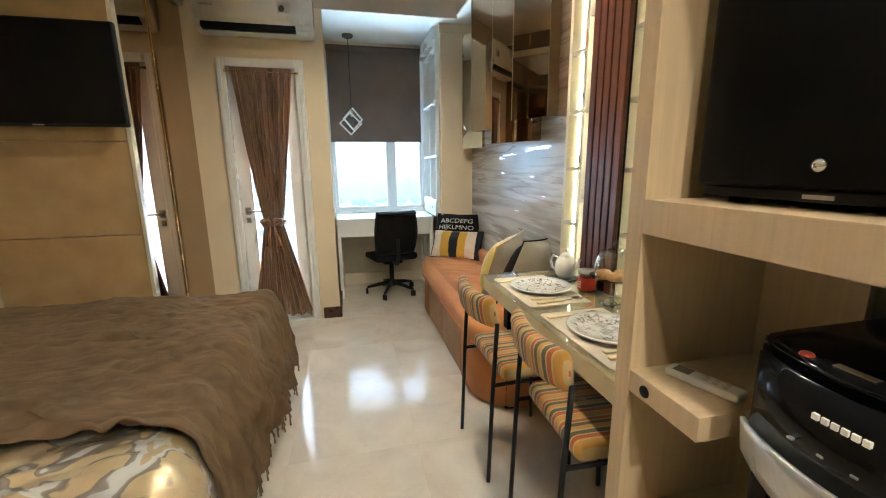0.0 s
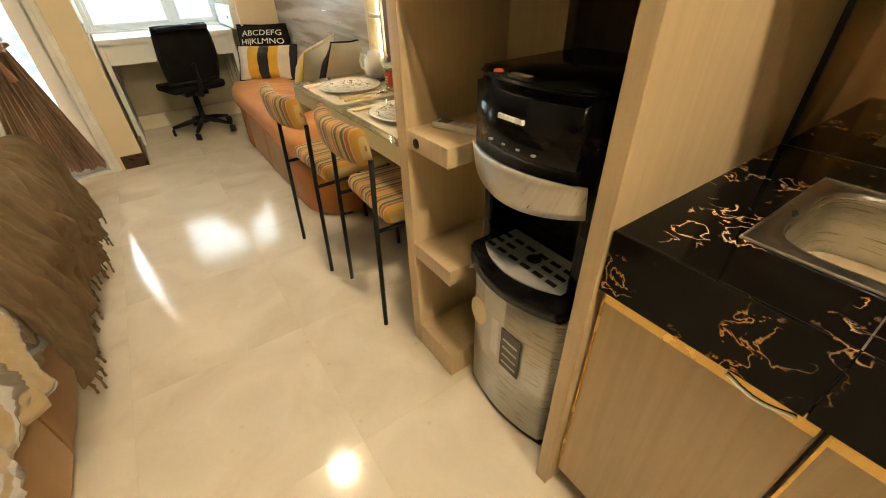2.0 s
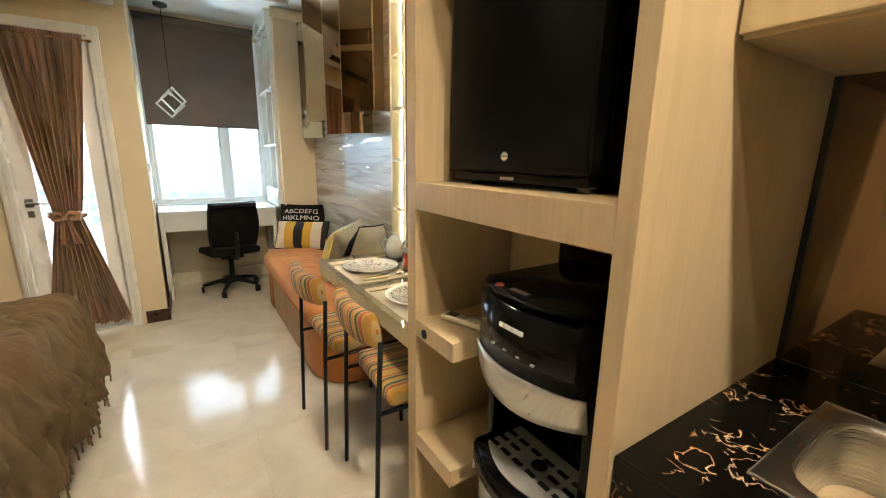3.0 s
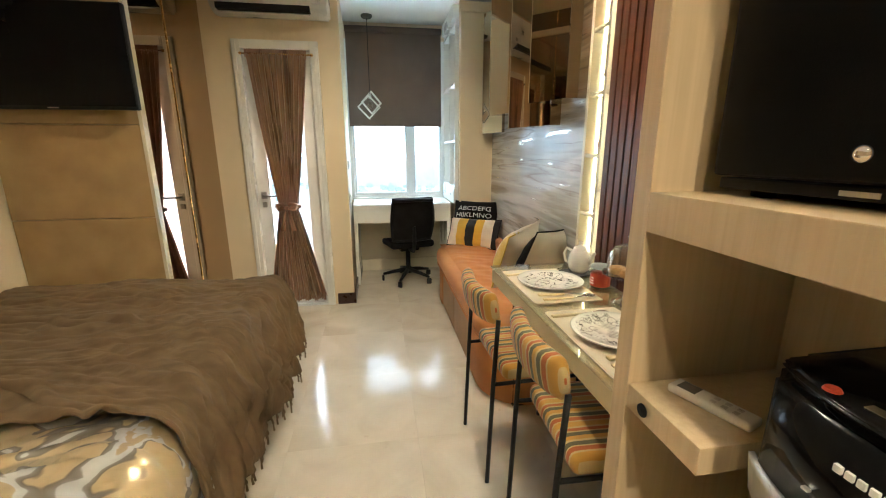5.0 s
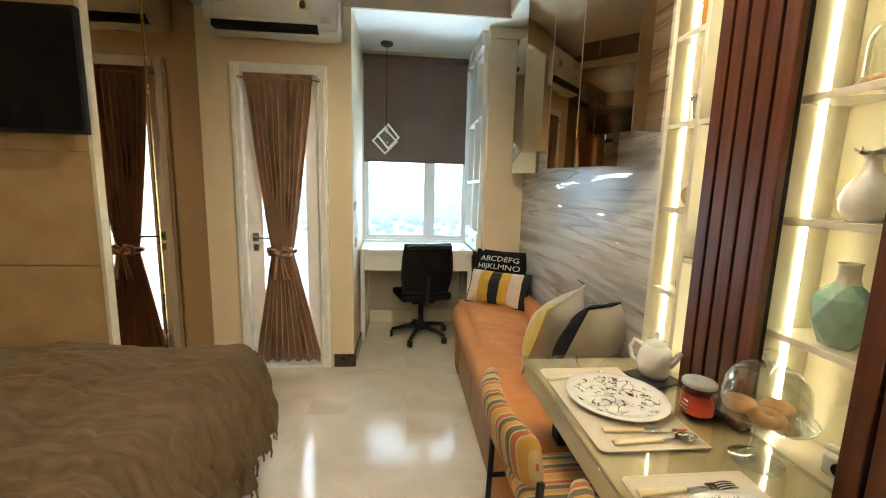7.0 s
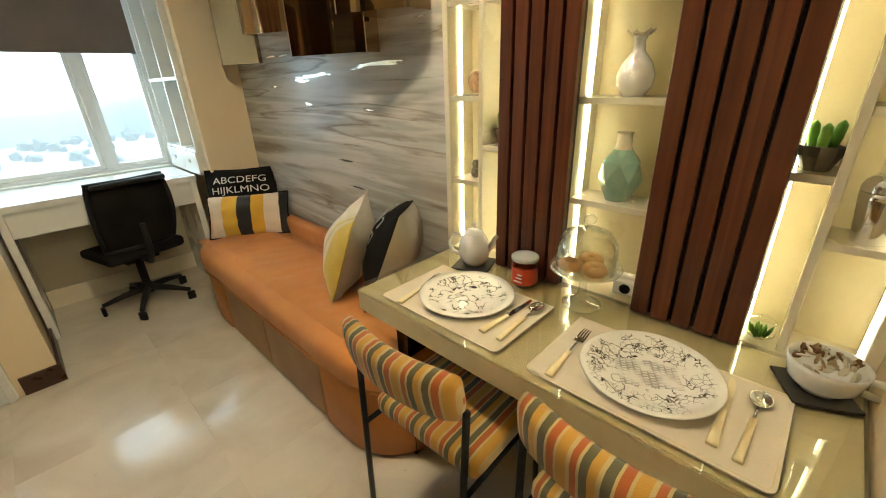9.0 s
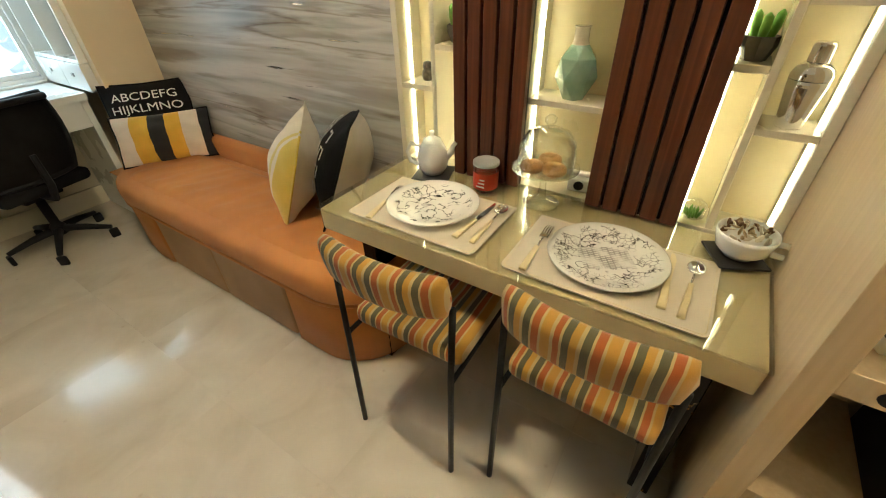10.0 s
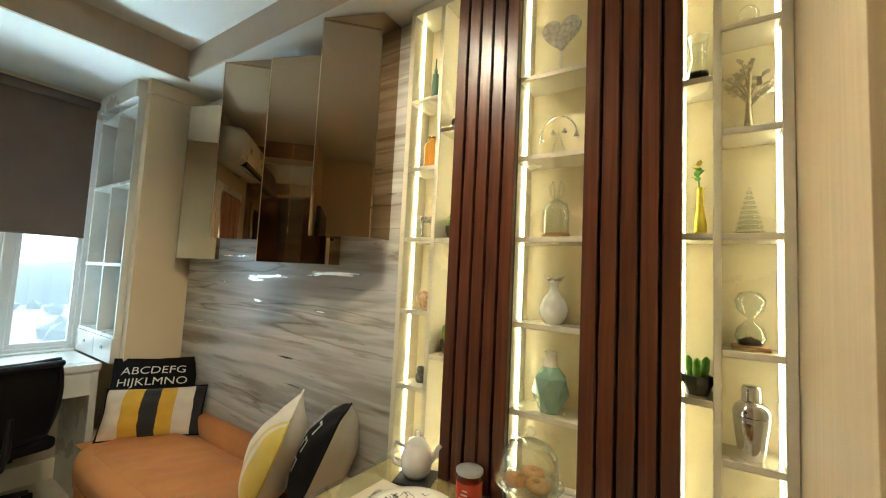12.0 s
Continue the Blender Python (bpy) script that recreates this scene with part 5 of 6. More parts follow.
# ---- recessed ceiling lamps ----
# fittings for all three, also for the added kitchen lamps out of view
for lx, ly, watts in DOWNLIGHTS:
    dl = thing("downlight", "small round recessed ceiling lamp, lit warm, one of three, kitchen ones added unseen", "lamp", (lx, ly, CEIL), group="recessed ceiling lamps")
    part("ring", lathe([(0.045, -0.002), (0.06, -0.006), (0.062, 0.0), (0.045, 0.0)], 24), WHITE, dl, "", True)
    part("lens", lathe([(0, -0.001), (0.044, -0.001), (0.044, 0)], 20), LAMP_GLOW, dl, "glowing lens")

# ---- wall switches ----
for z in (1.22, 0.93):
    sw = thing("wall_switch", "small white switch plate on the alcove wall", "switch", (0.447, 4.16, z))
    part("plate", box((0.0, -0.035, -0.035), (0.012, 0.035, 0.035), 0.003), WHITE, sw)
    part("rocker", box((0.0115, -0.02, -0.022), (0.016, 0.02, 0.022), 0.002), WHITE, sw)

# ---- cushions ----
def cushion_depth(x, z, w, h, d):
    u, v = abs(x) / (w / 2), abs(z) / (h / 2)
    return d / 2 * max(0.0, (1 - min(1, u) ** 2.2)) ** 0.72 * max(0.0, (1 - min(1, v) ** 2.2)) ** 0.72


def cushion_half(w, h, d, side, seed):
    def at(u, v):
        fu, fv = (u - 0.5) * 2, (v - 0.5) * 2
        pin = 1 - 0.05 * (1 - fv * fv) * abs(fu) ** 3
        pin2 = 1 - 0.05 * (1 - fu * fu) * abs(fv) ** 3
        x, z = fu * w / 2 * pin, fv * h / 2 * pin2
        y = cushion_depth(fu * w / 2, fv * h / 2, w, h, d)
        y += 0.012 * noise.noise(Vector((fu * 2.5, fv * 2.5, seed))) * min(1, y / (d * 0.2))
        return (x, side * y, z + h / 2)
    bm = grid(26, 26, at)
    if side > 0:
        bmesh.ops.reverse_faces(bm, faces=bm.faces)
    return bm


def cushion(label, at, rz, lean, w, h, d, front, back, seed, twist=0):
    cs = thing("cushion", label, "cushion", at, rz)
    cs.matrix_basis = pose(*at, 0, 0, rz) @ pose(0, 0, 0, lean, twist, 0)
    part("front_cover", cushion_half(w, h, d, -1, seed), front, cs, "", True)
    part("back_cover", cushion_half(w, h, d, 1, seed + 4), back, cs, "", True)
    edge = [(-w / 2, 0, 0), (0, 0, 0.05 * h / 2), (w / 2, 0, 0), (w / 2 * 0.95, 0, h / 2), (w / 2, 0, h), (0, 0, h - 0.05 * h / 2), (-w / 2, 0, h), (-w / 2 * 0.95, 0, h / 2)]
    part("piping", tube(edge, 0.005, 6, True), back, cs, "", True)
    return cs


c1 = cushion("black cotton cushion printed with white letters of the alphabet", (1.57, 4.11, 0.475), -33, -18, 0.44, 0.41, 0.15, PLUM_BLACK, PLUM_BLACK, 1)
for k, words in enumerate(("ABCDEFG", "HIJKLMNO")):
    z = 0.33 - 0.066 * k
    part("lettering", lettering(words, 0.062, lambda x, y, z=z: (x * 1.22, -cushion_depth(x * 1.22, z + y - 0.205, 0.44, 0.41, 0.15) - 0.0085, z + y), 0.0), WHITE_INK, c1, "white hand drawn capital letters")
c2 = cushion("cushion with white, mustard and black bands", (1.525, 3.955, 0.478), -35, -26, 0.50, 0.275, 0.14, CUSHION_STRIPE, PLUM_BLACK, 7)
YELLOW_PRINT = striped("yellow_edged_cotton", [(0.0, (0.62, 0.45, 0.06)), (0.2, (0.66, 0.58, 0.44)), (0.26, (0.60, 0.47, 0.12)), (0.32, (0.66, 0.58, 0.45))], 0, 0.43)
c3 = cushion("cream cotton cushion with a yellow printed edge", (1.54, 2.94, 0.480), 44, 20, 0.43, 0.41, 0.22, CREAM_COTTON, YELLOW_PRINT, 12, -6)
c4 = cushion("cushion with a black lettered face and a cream back", (1.61, 2.735, 0.480), 37, 22, 0.44, 0.44, 0.22, CREAM_COTTON, PLUM_BLACK, 17, 4)
for k in range(4):
    for j in range(5):
        x0, z0, h = -0.15 + 0.064 * j, 0.335 - 0.075 * k, 0.05
        mark = bmesh.new()
        for lo, hi in (((x0, z0), (x0 + 0.009, z0 + h)), ((x0 + 0.013, z0 + h - 0.010), (x0 + 0.036, z0 + h)), ((x0 + 0.027, z0 + 0.004), (x0 + 0.036, z0 + h - 0.014)))[: 2 + (j + k) % 2]:
            q = [(lo[0], lo[1]), (hi[0], lo[1]), (hi[0], hi[1]), (lo[0], hi[1])]
            mark.faces.new([mark.verts.new((px, cushion_depth(px, pz - 0.22, 0.44, 0.44, 0.22) + 0.013, pz)) for px, pz in q])
        part("letter_mark", mark, WHITE_INK, c4, "white printed letter mark")
# ---- tableware ----
GZ = TZ + 0.0088
for k, (y0, y1) in enumerate(((1.832, 2.275), (1.292, 1.752))):
    pm = thing("placemat", "cream leatherette placemat on the glass top", "placemat", group="placemats")
    part("mat", prism(rounded_plan(1.292, y0, 1.575, y1, 0.018, 5), GZ, GZ + 0.003), MAT_VINYL, pm)
    part("stitching", tube([(px, py, GZ + 0.0031) for px, py in rounded_plan(1.299, y0 + 0.007, 1.568, y1 - 0.007, 0.014, 5)], 0.0008, 5, True), IVORY, pm)


def plate_print(name, town):
    """Glazed plate with an ink drawing: a town view with a house front, or loose figures with black blots."""
    m, n, l, b = material(name, 0.12, coat=0.4)
    v = coords(n, l, (1, 1, 1))

    def math_node(kind, p, q):
        o = n.new("ShaderNodeMath")
        o.operation = kind
        for sock, val in zip(o.inputs, (p, q)):
            if isinstance(val, float):
                sock.default_value = val
            else:
                l.new(val, sock)
        return o.outputs[0]

    def field(scale, detail, stops, shift=0.0):
        t = n.new("ShaderNodeTexNoise")
        t.noise_dimensions = "4D"
        t.inputs["W"].default_value = shift
        t.inputs["Scale"].default_value, t.inputs["Detail"].default_value = scale, detail
        l.new(v, t.inputs["Vector"])
        r = ramp(n, [(p, (c, c, c)) for p, c in stops])
        l.new(t.outputs["Fac"], r.inputs["Fac"])
        return r.outputs["Color"]

    ink = field(30.0, 4, [(0.478, 0), (0.492, 1), (0.508, 1), (0.522, 0)])
    ink = math_node("MULTIPLY", ink, field(16.0, 1, [(0.42, 0), (0.50, 1)], 3.0))
    blots = field(34.0, 2, [(0.62 if not town else 0.67, 0), (0.64 if not town else 0.69, 1)], 7.0)
    blots = math_node("MULTIPLY", blots, field(9.0, 1, [(0.48, 0), (0.53, 1)], 5.0))
    ink = math_node("MAXIMUM", ink, blots)
    dist = n.new("ShaderNodeVectorMath")
    dist.operation = "LENGTH"
    l.new(v, dist.inputs[0])
    if town:
        sep = n.new("ShaderNodeSeparateXYZ")
        l.new(v, sep.inputs[0])
        brick = n.new("ShaderNodeTexBrick")
        brick.inputs["Scale"].default_value, brick.inputs["Mortar Size"].default_value = 26.0, 0.05
        brick.inputs["Brick Width"].default_value, brick.inputs["Row Height"].default_value = 0.22, 0.34
        brick.inputs["Mortar"].default_value = (1, 1, 1, 1)
        for k in ("Color1", "Color2"):
            brick.inputs[k].default_value = (0.12 if k == "Color1" else 0.5,) * 3 + (1,)
        l.new(v, brick.inputs["Vector"])
        inside = math_node("MULTIPLY", math_node("LESS_THAN", math_node("ABSOLUTE", sep.outputs[0], 0.0), 0.045), math_node("LESS_THAN", math_node("ABSOLUTE", sep.outputs[1], 0.0), 0.062))
        front = math_node("MULTIPLY", math_node("MULTIPLY", brick.outputs["Color"], 0.55), math_node("MULTIPLY", inside, field(26.0, 2, [(0.40, 0.1), (0.56, 1)], 13.0)))
        ink = math_node("MAXIMUM", math_node("MULTIPLY", ink, math_node("SUBTRACT", 1.0, math_node("MULTIPLY", inside, 0.8))), front)
        vor = n.new("ShaderNodeTexVoronoi")
        vor.feature, vor.distance, vor.inputs["Scale"].default_value = "DISTANCE_TO_EDGE", "MANHATTAN", 70.0
        l.new(v, vor.inputs["Vector"])
        line = ramp(n, [(0.02, (0.8, 0.8, 0.8)), (0.05, (0, 0, 0))])
        l.new(vor.outputs["Distance"], line.inputs["Fac"])
        ring_mask = math_node("GREATER_THAN", dist.outputs["Value"], 0.072)
        ink = math_node("MAXIMUM", ink, math_node("MULTIPLY", math_node("MULTIPLY", line.outputs["Color"], ring_mask), field(20.0, 1, [(0.46, 0), (0.54, 1)], 9.0)))
    edge = ramp(n, [(0.128 if town else 0.118, (1, 1, 1)), (0.134 if town else 0.124, (0, 0, 0))])
    l.new(dist.outputs["Value"], edge.inputs["Fac"])
    ink = math_node("MULTIPLY", ink, edge.outputs["Color"])
    mix = n.new("ShaderNodeMix")
    mix.data_type = "RGBA"
    l.new(ink, mix.inputs[0])
    mix.inputs[6].default_value = (0.82, 0.80, 0.74, 1)
    mix.inputs[7].default_value = (0.06, 0.045, 0.035, 1) if town else (0.015, 0.014, 0.013, 1)
    l.new(mix.outputs[2], b.inputs["Base Color"])
    return m


for k, (x, y) in enumerate(((1.452, 2.06), (1.45, 1.535))):
    p = thing("dinner_plate", "white dinner plate printed with black line drawings", "plate", (x, y, GZ + 0.003), 30 * k, "plates on the placemats")
    part("plate", lathe([(0, 0.006), (0.085, 0.006), (0.095, 0.008), (0.12, 0.016), (0.142, 0.021), (0.1445, 0.0195), (0.143, 0.017), (0.12, 0.012), (0.09, 0.002), (0.08, 0.0), (0, 0.0)], 56), plate_print("plate_drawing_%s" % ("town" if k else "blots"), k), p, "", True)

CUT = GZ + 0.0032


def handle_part(o, x0, x1, w, mat=IVORY):
    bm = box((x0, -w / 2, 0.001), (x1, w / 2, 0.009), 0.0035, 3)
    for v in bm.verts:
        f = (v.co.x - x0) / (x1 - x0)
        v.co.y *= 1.15 - 0.4 * f
    return part("handle", bm, mat, o, "ivory handle", True)


def fork(at, rz):
    o = thing("fork", "steel fork with an ivory handle on the placemat", "fork", at, rz, "forks")
    handle_part(o, -0.11, 0.0, 0.017)
    part("neck", tube([(0, 0, 0.005), (0.035, 0, 0.006), (0.05, 0, 0.004)], 0.0028, 8), CHROME, o, "", True)
    part("head", box((0.048, -0.012, 0.003), (0.07, 0.012, 0.0055), 0.002), CHROME, o, "", True)
    for k in range(4):
        part("tine", tube([(0.068, -0.0096 + 0.0064 * k, 0.004), (0.09, -0.0096 + 0.0064 * k, 0.007), (0.112, -0.0088 + 0.0059 * k, 0.005)], [0.0019, 0.0017, 0.0009], 6), CHROME, o)


def knife(at, rz, yellow=False):
    o = thing("table_knife", "table knife with an ivory handle on the placemat", "knife", at, rz, "knives")
    handle_part(o, -0.10, 0.01, 0.018)
    bm = prism([(0.01, -0.008), (0.10, -0.010), (0.122, -0.004), (0.126, 0.004), (0.01, 0.008)], 0.003, 0.0048, 0.0006)
    part("blade", bm, IVORY if yellow else CHROME, o, "" if not yellow else "pale yellow blade")


def spoon(at, rz):
    o = thing("spoon", "steel spoon with an ivory handle on the placemat", "spoon", at, rz, "spoons")
    handle_part(o, -0.11, 0.02, 0.015)
    part("neck", tube([(0.02, 0, 0.005), (0.06, 0, 0.007)], 0.0028, 8), CHROME, o, "", True)

    def bowl(u, v):
        a = 2 * math.pi * u
        return (0.083 + 0.029 * v * math.cos(a), 0.020 * v * math.sin(a), 0.002 + 0.008 * v * v)
    thick(part("bowl", grid(24, 8, bowl), CHROME, o, "", True), 0.0012)


fork((1.41, 1.70, CUT), 3)
knife((1.43, 1.392, CUT), 2, True)
spoon((1.43, 1.345, CUT), -2)
fork((1.40, 2.205, CUT), 10)
knife((1.435, 1.905, CUT), -3)
spoon((1.445, 1.86, CUT), 2)

# teapot
co = thing("coaster", "square black slate coaster", "coaster", (1.655, 2.195, GZ), 18, "coasters")
part("slab", box((-0.065, -0.065, 0), (0.065, 0.065, 0.006), 0.0015, 1), SLATE, co)
tp = thing("teapot", "round white ceramic teapot with a lid", "teapot", (1.66, 2.20, GZ + 0.006), -62)
part("body", lathe([(0, 0), (0.038, 0), (0.05, 0.02), (0.056, 0.05), (0.05, 0.085), (0.036, 0.108), (0.03, 0.112), (0, 0.112)], 32), GLAZED, tp, "", True)
lid = part("lid", lathe([(0.034, 0.110), (0.03, 0.122), (0.012, 0.130), (0.006, 0.134), (0.010, 0.142), (0.008, 0.15), (0, 0.152)], 24), GLAZED, tp, "", True)
part("spout", tube([(0.045, 0, 0.055), (0.064, 0, 0.074), (0.072, 0, 0.096), (0.082, 0, 0.108)], [0.015, 0.011, 0.008, 0.007], 12), GLAZED, tp, "", True)
part("handle", tube([(-0.042, 0, 0.095), (-0.075, 0, 0.105), (-0.09, 0, 0.075), (-0.08, 0, 0.04), (-0.05, 0, 0.028)], 0.007, 10), GLAZED, tp, "", True)

jar = thing("candle_jar", "clear jar with a red printed label and a grey lid", "jar", (1.645, 1.98, GZ))
part("glass", lathe([(0, 0), (0.036, 0), (0.04, 0.006), (0.041, 0.085), (0.038, 0.09), (0.036, 0.085), (0.036, 0.008), (0, 0.006)], 28), GLASS, jar, "", True)
part("label", lathe([(0.0413, 0.012), (0.0415, 0.013), (0.0415, 0.066), (0.0413, 0.067)], 28), RED_LABEL, jar, "red and orange printed label", True)
part("wax", lathe([(0, 0.008), (0.0355, 0.008), (0.0355, 0.07), (0, 0.07)], 24), RED_LABEL, jar, "", True)
part("lid", lathe([(0.042, 0.088), (0.043, 0.089), (0.043, 0.098), (0.041, 0.10), (0, 0.10)], 28), tinted("grey_lid", (0.40, 0.40, 0.38), (0.48, 0.48, 0.46), 10, rough=0.35), jar, "", True)
for k in range(3):
    part("label_bar", box((-0.0425, -0.016, 0.022 + 0.012 * k), (-0.0400, 0.012 - 0.006 * k, 0.026 + 0.012 * k)), WHITE_INK, jar)

ck = thing("cake_stand", "clear glass cake stand with a glass dome", "cake stand", (1.645, 1.785, GZ))
ck.scale = (1.1, 1.1, 1.05)
part("foot", lathe([(0, 0), (0.048, 0), (0.05, 0.004), (0.03, 0.012), (0.012, 0.03), (0.009, 0.06), (0.014, 0.095), (0.03, 0.103), (0, 0.103)], 32), PRESSED_GLASS, ck, "", True)
part("dish", lathe([(0, 0.103), (0.07, 0.103), (0.088, 0.112), (0.09, 0.116), (0.086, 0.116), (0.07, 0.108), (0, 0.107)], 40), PRESSED_GLASS, ck, "", True)
dome = part("dome", lathe([(0.0745, 0.109), (0.075, 0.15), (0.071, 0.185), (0.055, 0.212), (0.025, 0.226), (0, 0.228), (0, 0.2255), (0.024, 0.2235), (0.053, 0.210), (0.0685, 0.184), (0.0725, 0.15), (0.072, 0.109)], 40), PRESSED_GLASS, ck, "clear glass dome", True)
part("knob", lathe([(0, 0.226), (0.006, 0.227), (0.007, 0.234), (0.015, 0.243), (0.015, 0.252), (0.008, 0.26), (0, 0.261)], 20), PRESSED_GLASS, dome, "", True)


def ring(R, r, n=24, m=12):
    return tube([(R * math.cos(2 * math.pi * k / n), R * math.sin(2 * math.pi * k / n), r) for k in range(n)], r, m, True)


for dx, dy, dz, tilt in ((-0.032, 0.030, 0.107, 0), (-0.024, -0.036, 0.107, 0), (0.036, 0.0, 0.107, 0)):
    dn = thing("donut", "sugared ring donut under the glass dome", "donut", (1.645 + dx, 1.785 + dy, GZ + dz * 1.05 + 0.002), 0, "donuts")
    dn.matrix_basis = pose(1.645 + dx, 1.785 + dy, GZ + dz * 1.05 + 0.002, tilt)
    part("dough", ring(0.0205, 0.0145), DONUT, dn, "", True)

co2 = thing("coaster", "square black slate coaster", "coaster", (1.63, 1.268, GZ), 25, "coasters")
part("slab", box((-0.058, -0.058, 0), (0.058, 0.058, 0.006), 0.0015, 1), SLATE, co2)
cup = thing("wide_cup", "wide white cup filled with dried petals on a slate", "cup", (1.64, 1.262, GZ + 0.006), -100)
part("bowl", lathe([(0, 0), (0.038, 0), (0.058, 0.022), (0.066, 0.055), (0.0665, 0.066), (0.064, 0.066), (0.062, 0.05), (0.054, 0.024), (0.03, 0.006), (0, 0.006)], 36), GLAZED, cup, "", True)
part("handle", tube([(0.063, 0, 0.055), (0.085, 0, 0.058), (0.098, 0, 0.042), (0.088, 0, 0.026), (0.06, 0, 0.025)], 0.008, 10), GLAZED, cup, "", True)
pot = thing("dried_petals", "heap of dried brown petals and wood shavings in the cup", "potpourri", (1.64, 1.262, GZ + 0.006))
rp = random.Random(21)
PETAL = [tinted("petal_brown", (0.12, 0.06, 0.03), (0.22, 0.12, 0.06), 40, rough=0.9), tinted("petal_tan", (0.35, 0.24, 0.13), (0.48, 0.36, 0.22), 40, rough=0.9), tinted("petal_pale", (0.55, 0.48, 0.36), (0.66, 0.60, 0.48), 40, rough=0.9)]
for k in range(46):
    a, rr = rp.uniform(0, 6.28), 0.052 * math.sqrt(rp.random())
    own = bmesh.new()
    bmesh.ops.create_icosphere(own, subdivisions=1, radius=1.0)
    moved(own, Matrix.Translation((rr * math.cos(a), rr * math.sin(a), 0.052 + 0.032 * (1 - rr / 0.055) + rp.uniform(0, 0.008))) @ Euler((rp.uniform(0, 3), rp.uniform(0, 3), rp.uniform(0, 3))).to_matrix().to_4x4() @ Matrix.Diagonal((rp.uniform(0.008, 0.017), rp.uniform(0.005, 0.011), 0.003, 1)))
    part("petal", own, PETAL[k % 3], pot)

# ---- ornaments in the display shelf ----
OX = 1.805


def cactus(at, n, h, seed):
    o = thing("potted_cactus", "small green cactus in a grey stoneware pot", "plant", at, 0, "small potted cacti")
    part("pot", lathe([(0, 0), (0.024, 0), (0.036, 0.03), (0.037, 0.05), (0.034, 0.051), (0.032, 0.045), (0, 0.043)], 8), GREY_POT, o)
    rc = random.Random(seed)
    for k in range(n):
        a = 2 * math.pi * k / n
        r = 0.014 if n > 1 else 0
        hh = h * rc.uniform(0.7, 1.1)
        tx, ty = r * math.cos(a), r * math.sin(a)
        part("stem", tube([(tx, ty, 0.04), (tx * 1.3, ty * 1.3, 0.045 + hh * 0.4), (tx * 1.5, ty * 1.5, 0.045 + hh * 0.85), (tx * 1.5, ty * 1.5, 0.045 + hh)], [0.008, 0.0105, 0.009, 0.002], 9), PLANT, o, "", True)


def bay_mid(b):
    return (BAYS[b][0] + BAYS[b][1]) / 2


ya, yb, yc, yra, yrb = (bay_mid(b) for b in ("la", "lb", "c", "ra", "rb"))
cactus((OX, yb, 1.163), 3, 0.06, 1)
cactus((OX, yb, 1.60), 3, 0.045, 2)
cactus((OX - 0.01, yra, 1.172), 4, 0.06, 3)
gp = thing("grey_pot", "small grey stoneware pot", "pot", (OX, yb, 2.03))
part("pot", lathe([(0, 0), (0.026, 0), (0.034, 0.02), (0.032, 0.045), (0.028, 0.045), (0.028, 0.02), (0, 0.01)], 20), GREY_POT, gp, "", True)
part("filling", lathe([(0, 0.034), (0.028, 0.034), (0.028, 0.03)], 16), SLATE, gp)

# left bay
st = thing("statuette", "small green statuette on a pale pedestal", "statuette", (OX, ya, 2.17))
part("figure", lathe([(0.024, 0), (0.024, 0.02), (0.016, 0.024), (0.016, 0.05), (0.013, 0.052), (0.016, 0.07), (0.012, 0.11), (0.014, 0.125), (0.006, 0.132), (0.007, 0.145), (0.004, 0.155), (0.003, 0.19), (0, 0.2)], 10), tinted("verdigris", (0.07, 0.14, 0.10), (0.12, 0.2, 0.15), 40, rough=0.7), st, "", True)
ab = thing("amber_bottle", "ribbed amber glass bottle", "bottle", (OX, ya, 1.888))
part("glass", lathe([(0, 0), (0.03, 0), (0.033, 0.01), (0.031, 0.03), (0.033, 0.05), (0.031, 0.07), (0.033, 0.09), (0.031, 0.105), (0.016, 0.118), (0.016, 0.135), (0.02, 0.14), (0, 0.14)], 24), AMBER, ab, "", True)
tb = thing("tumbler", "clear tumbler with a dark patterned rim", "glass", (OX, ya, 1.604))
part("glass", lathe([(0, 0), (0.026, 0), (0.034, 0.09), (0.032, 0.09), (0.025, 0.005), (0, 0.005)], 24), GLASS, tb, "", True)
part("rim_print", lathe([(0.0325, 0.07), (0.0345, 0.071), (0.0352, 0.084), (0.034, 0.085)], 24), tinted("grey_print", (0.12, 0.11, 0.09), (0.5, 0.46, 0.36), 120, rough=0.4), tb)
sh = thing("sea_shell", "brown and cream spiral sea shell", "shell", (OX, ya, 1.32))
part("whorl", moved(lathe([(0, 0), (0.02, 0.006), (0.036, 0.024), (0.034, 0.044), (0.02, 0.062), (0.008, 0.072), (0, 0.076)], 20), pose(0.0, 0.03, 0.036, 80)), tinted("shell_bands", (0.30, 0.14, 0.05), (0.62, 0.45, 0.26), 45, (1, 3, 1), rough=0.4), sh, "", True)
ow = thing("owl_ornament", "tiny dark metal owl ornament", "ornament", (OX, ya, 1.033))
part("figure", lathe([(0, 0), (0.016, 0), (0.02, 0.012), (0.019, 0.03), (0.014, 0.038), (0.017, 0.048), (0.013, 0.06), (0, 0.064)], 14), tinted("pewter", (0.08, 0.075, 0.065), (0.22, 0.2, 0.17), 60, rough=0.4, metal=0.8), ow, "", True)

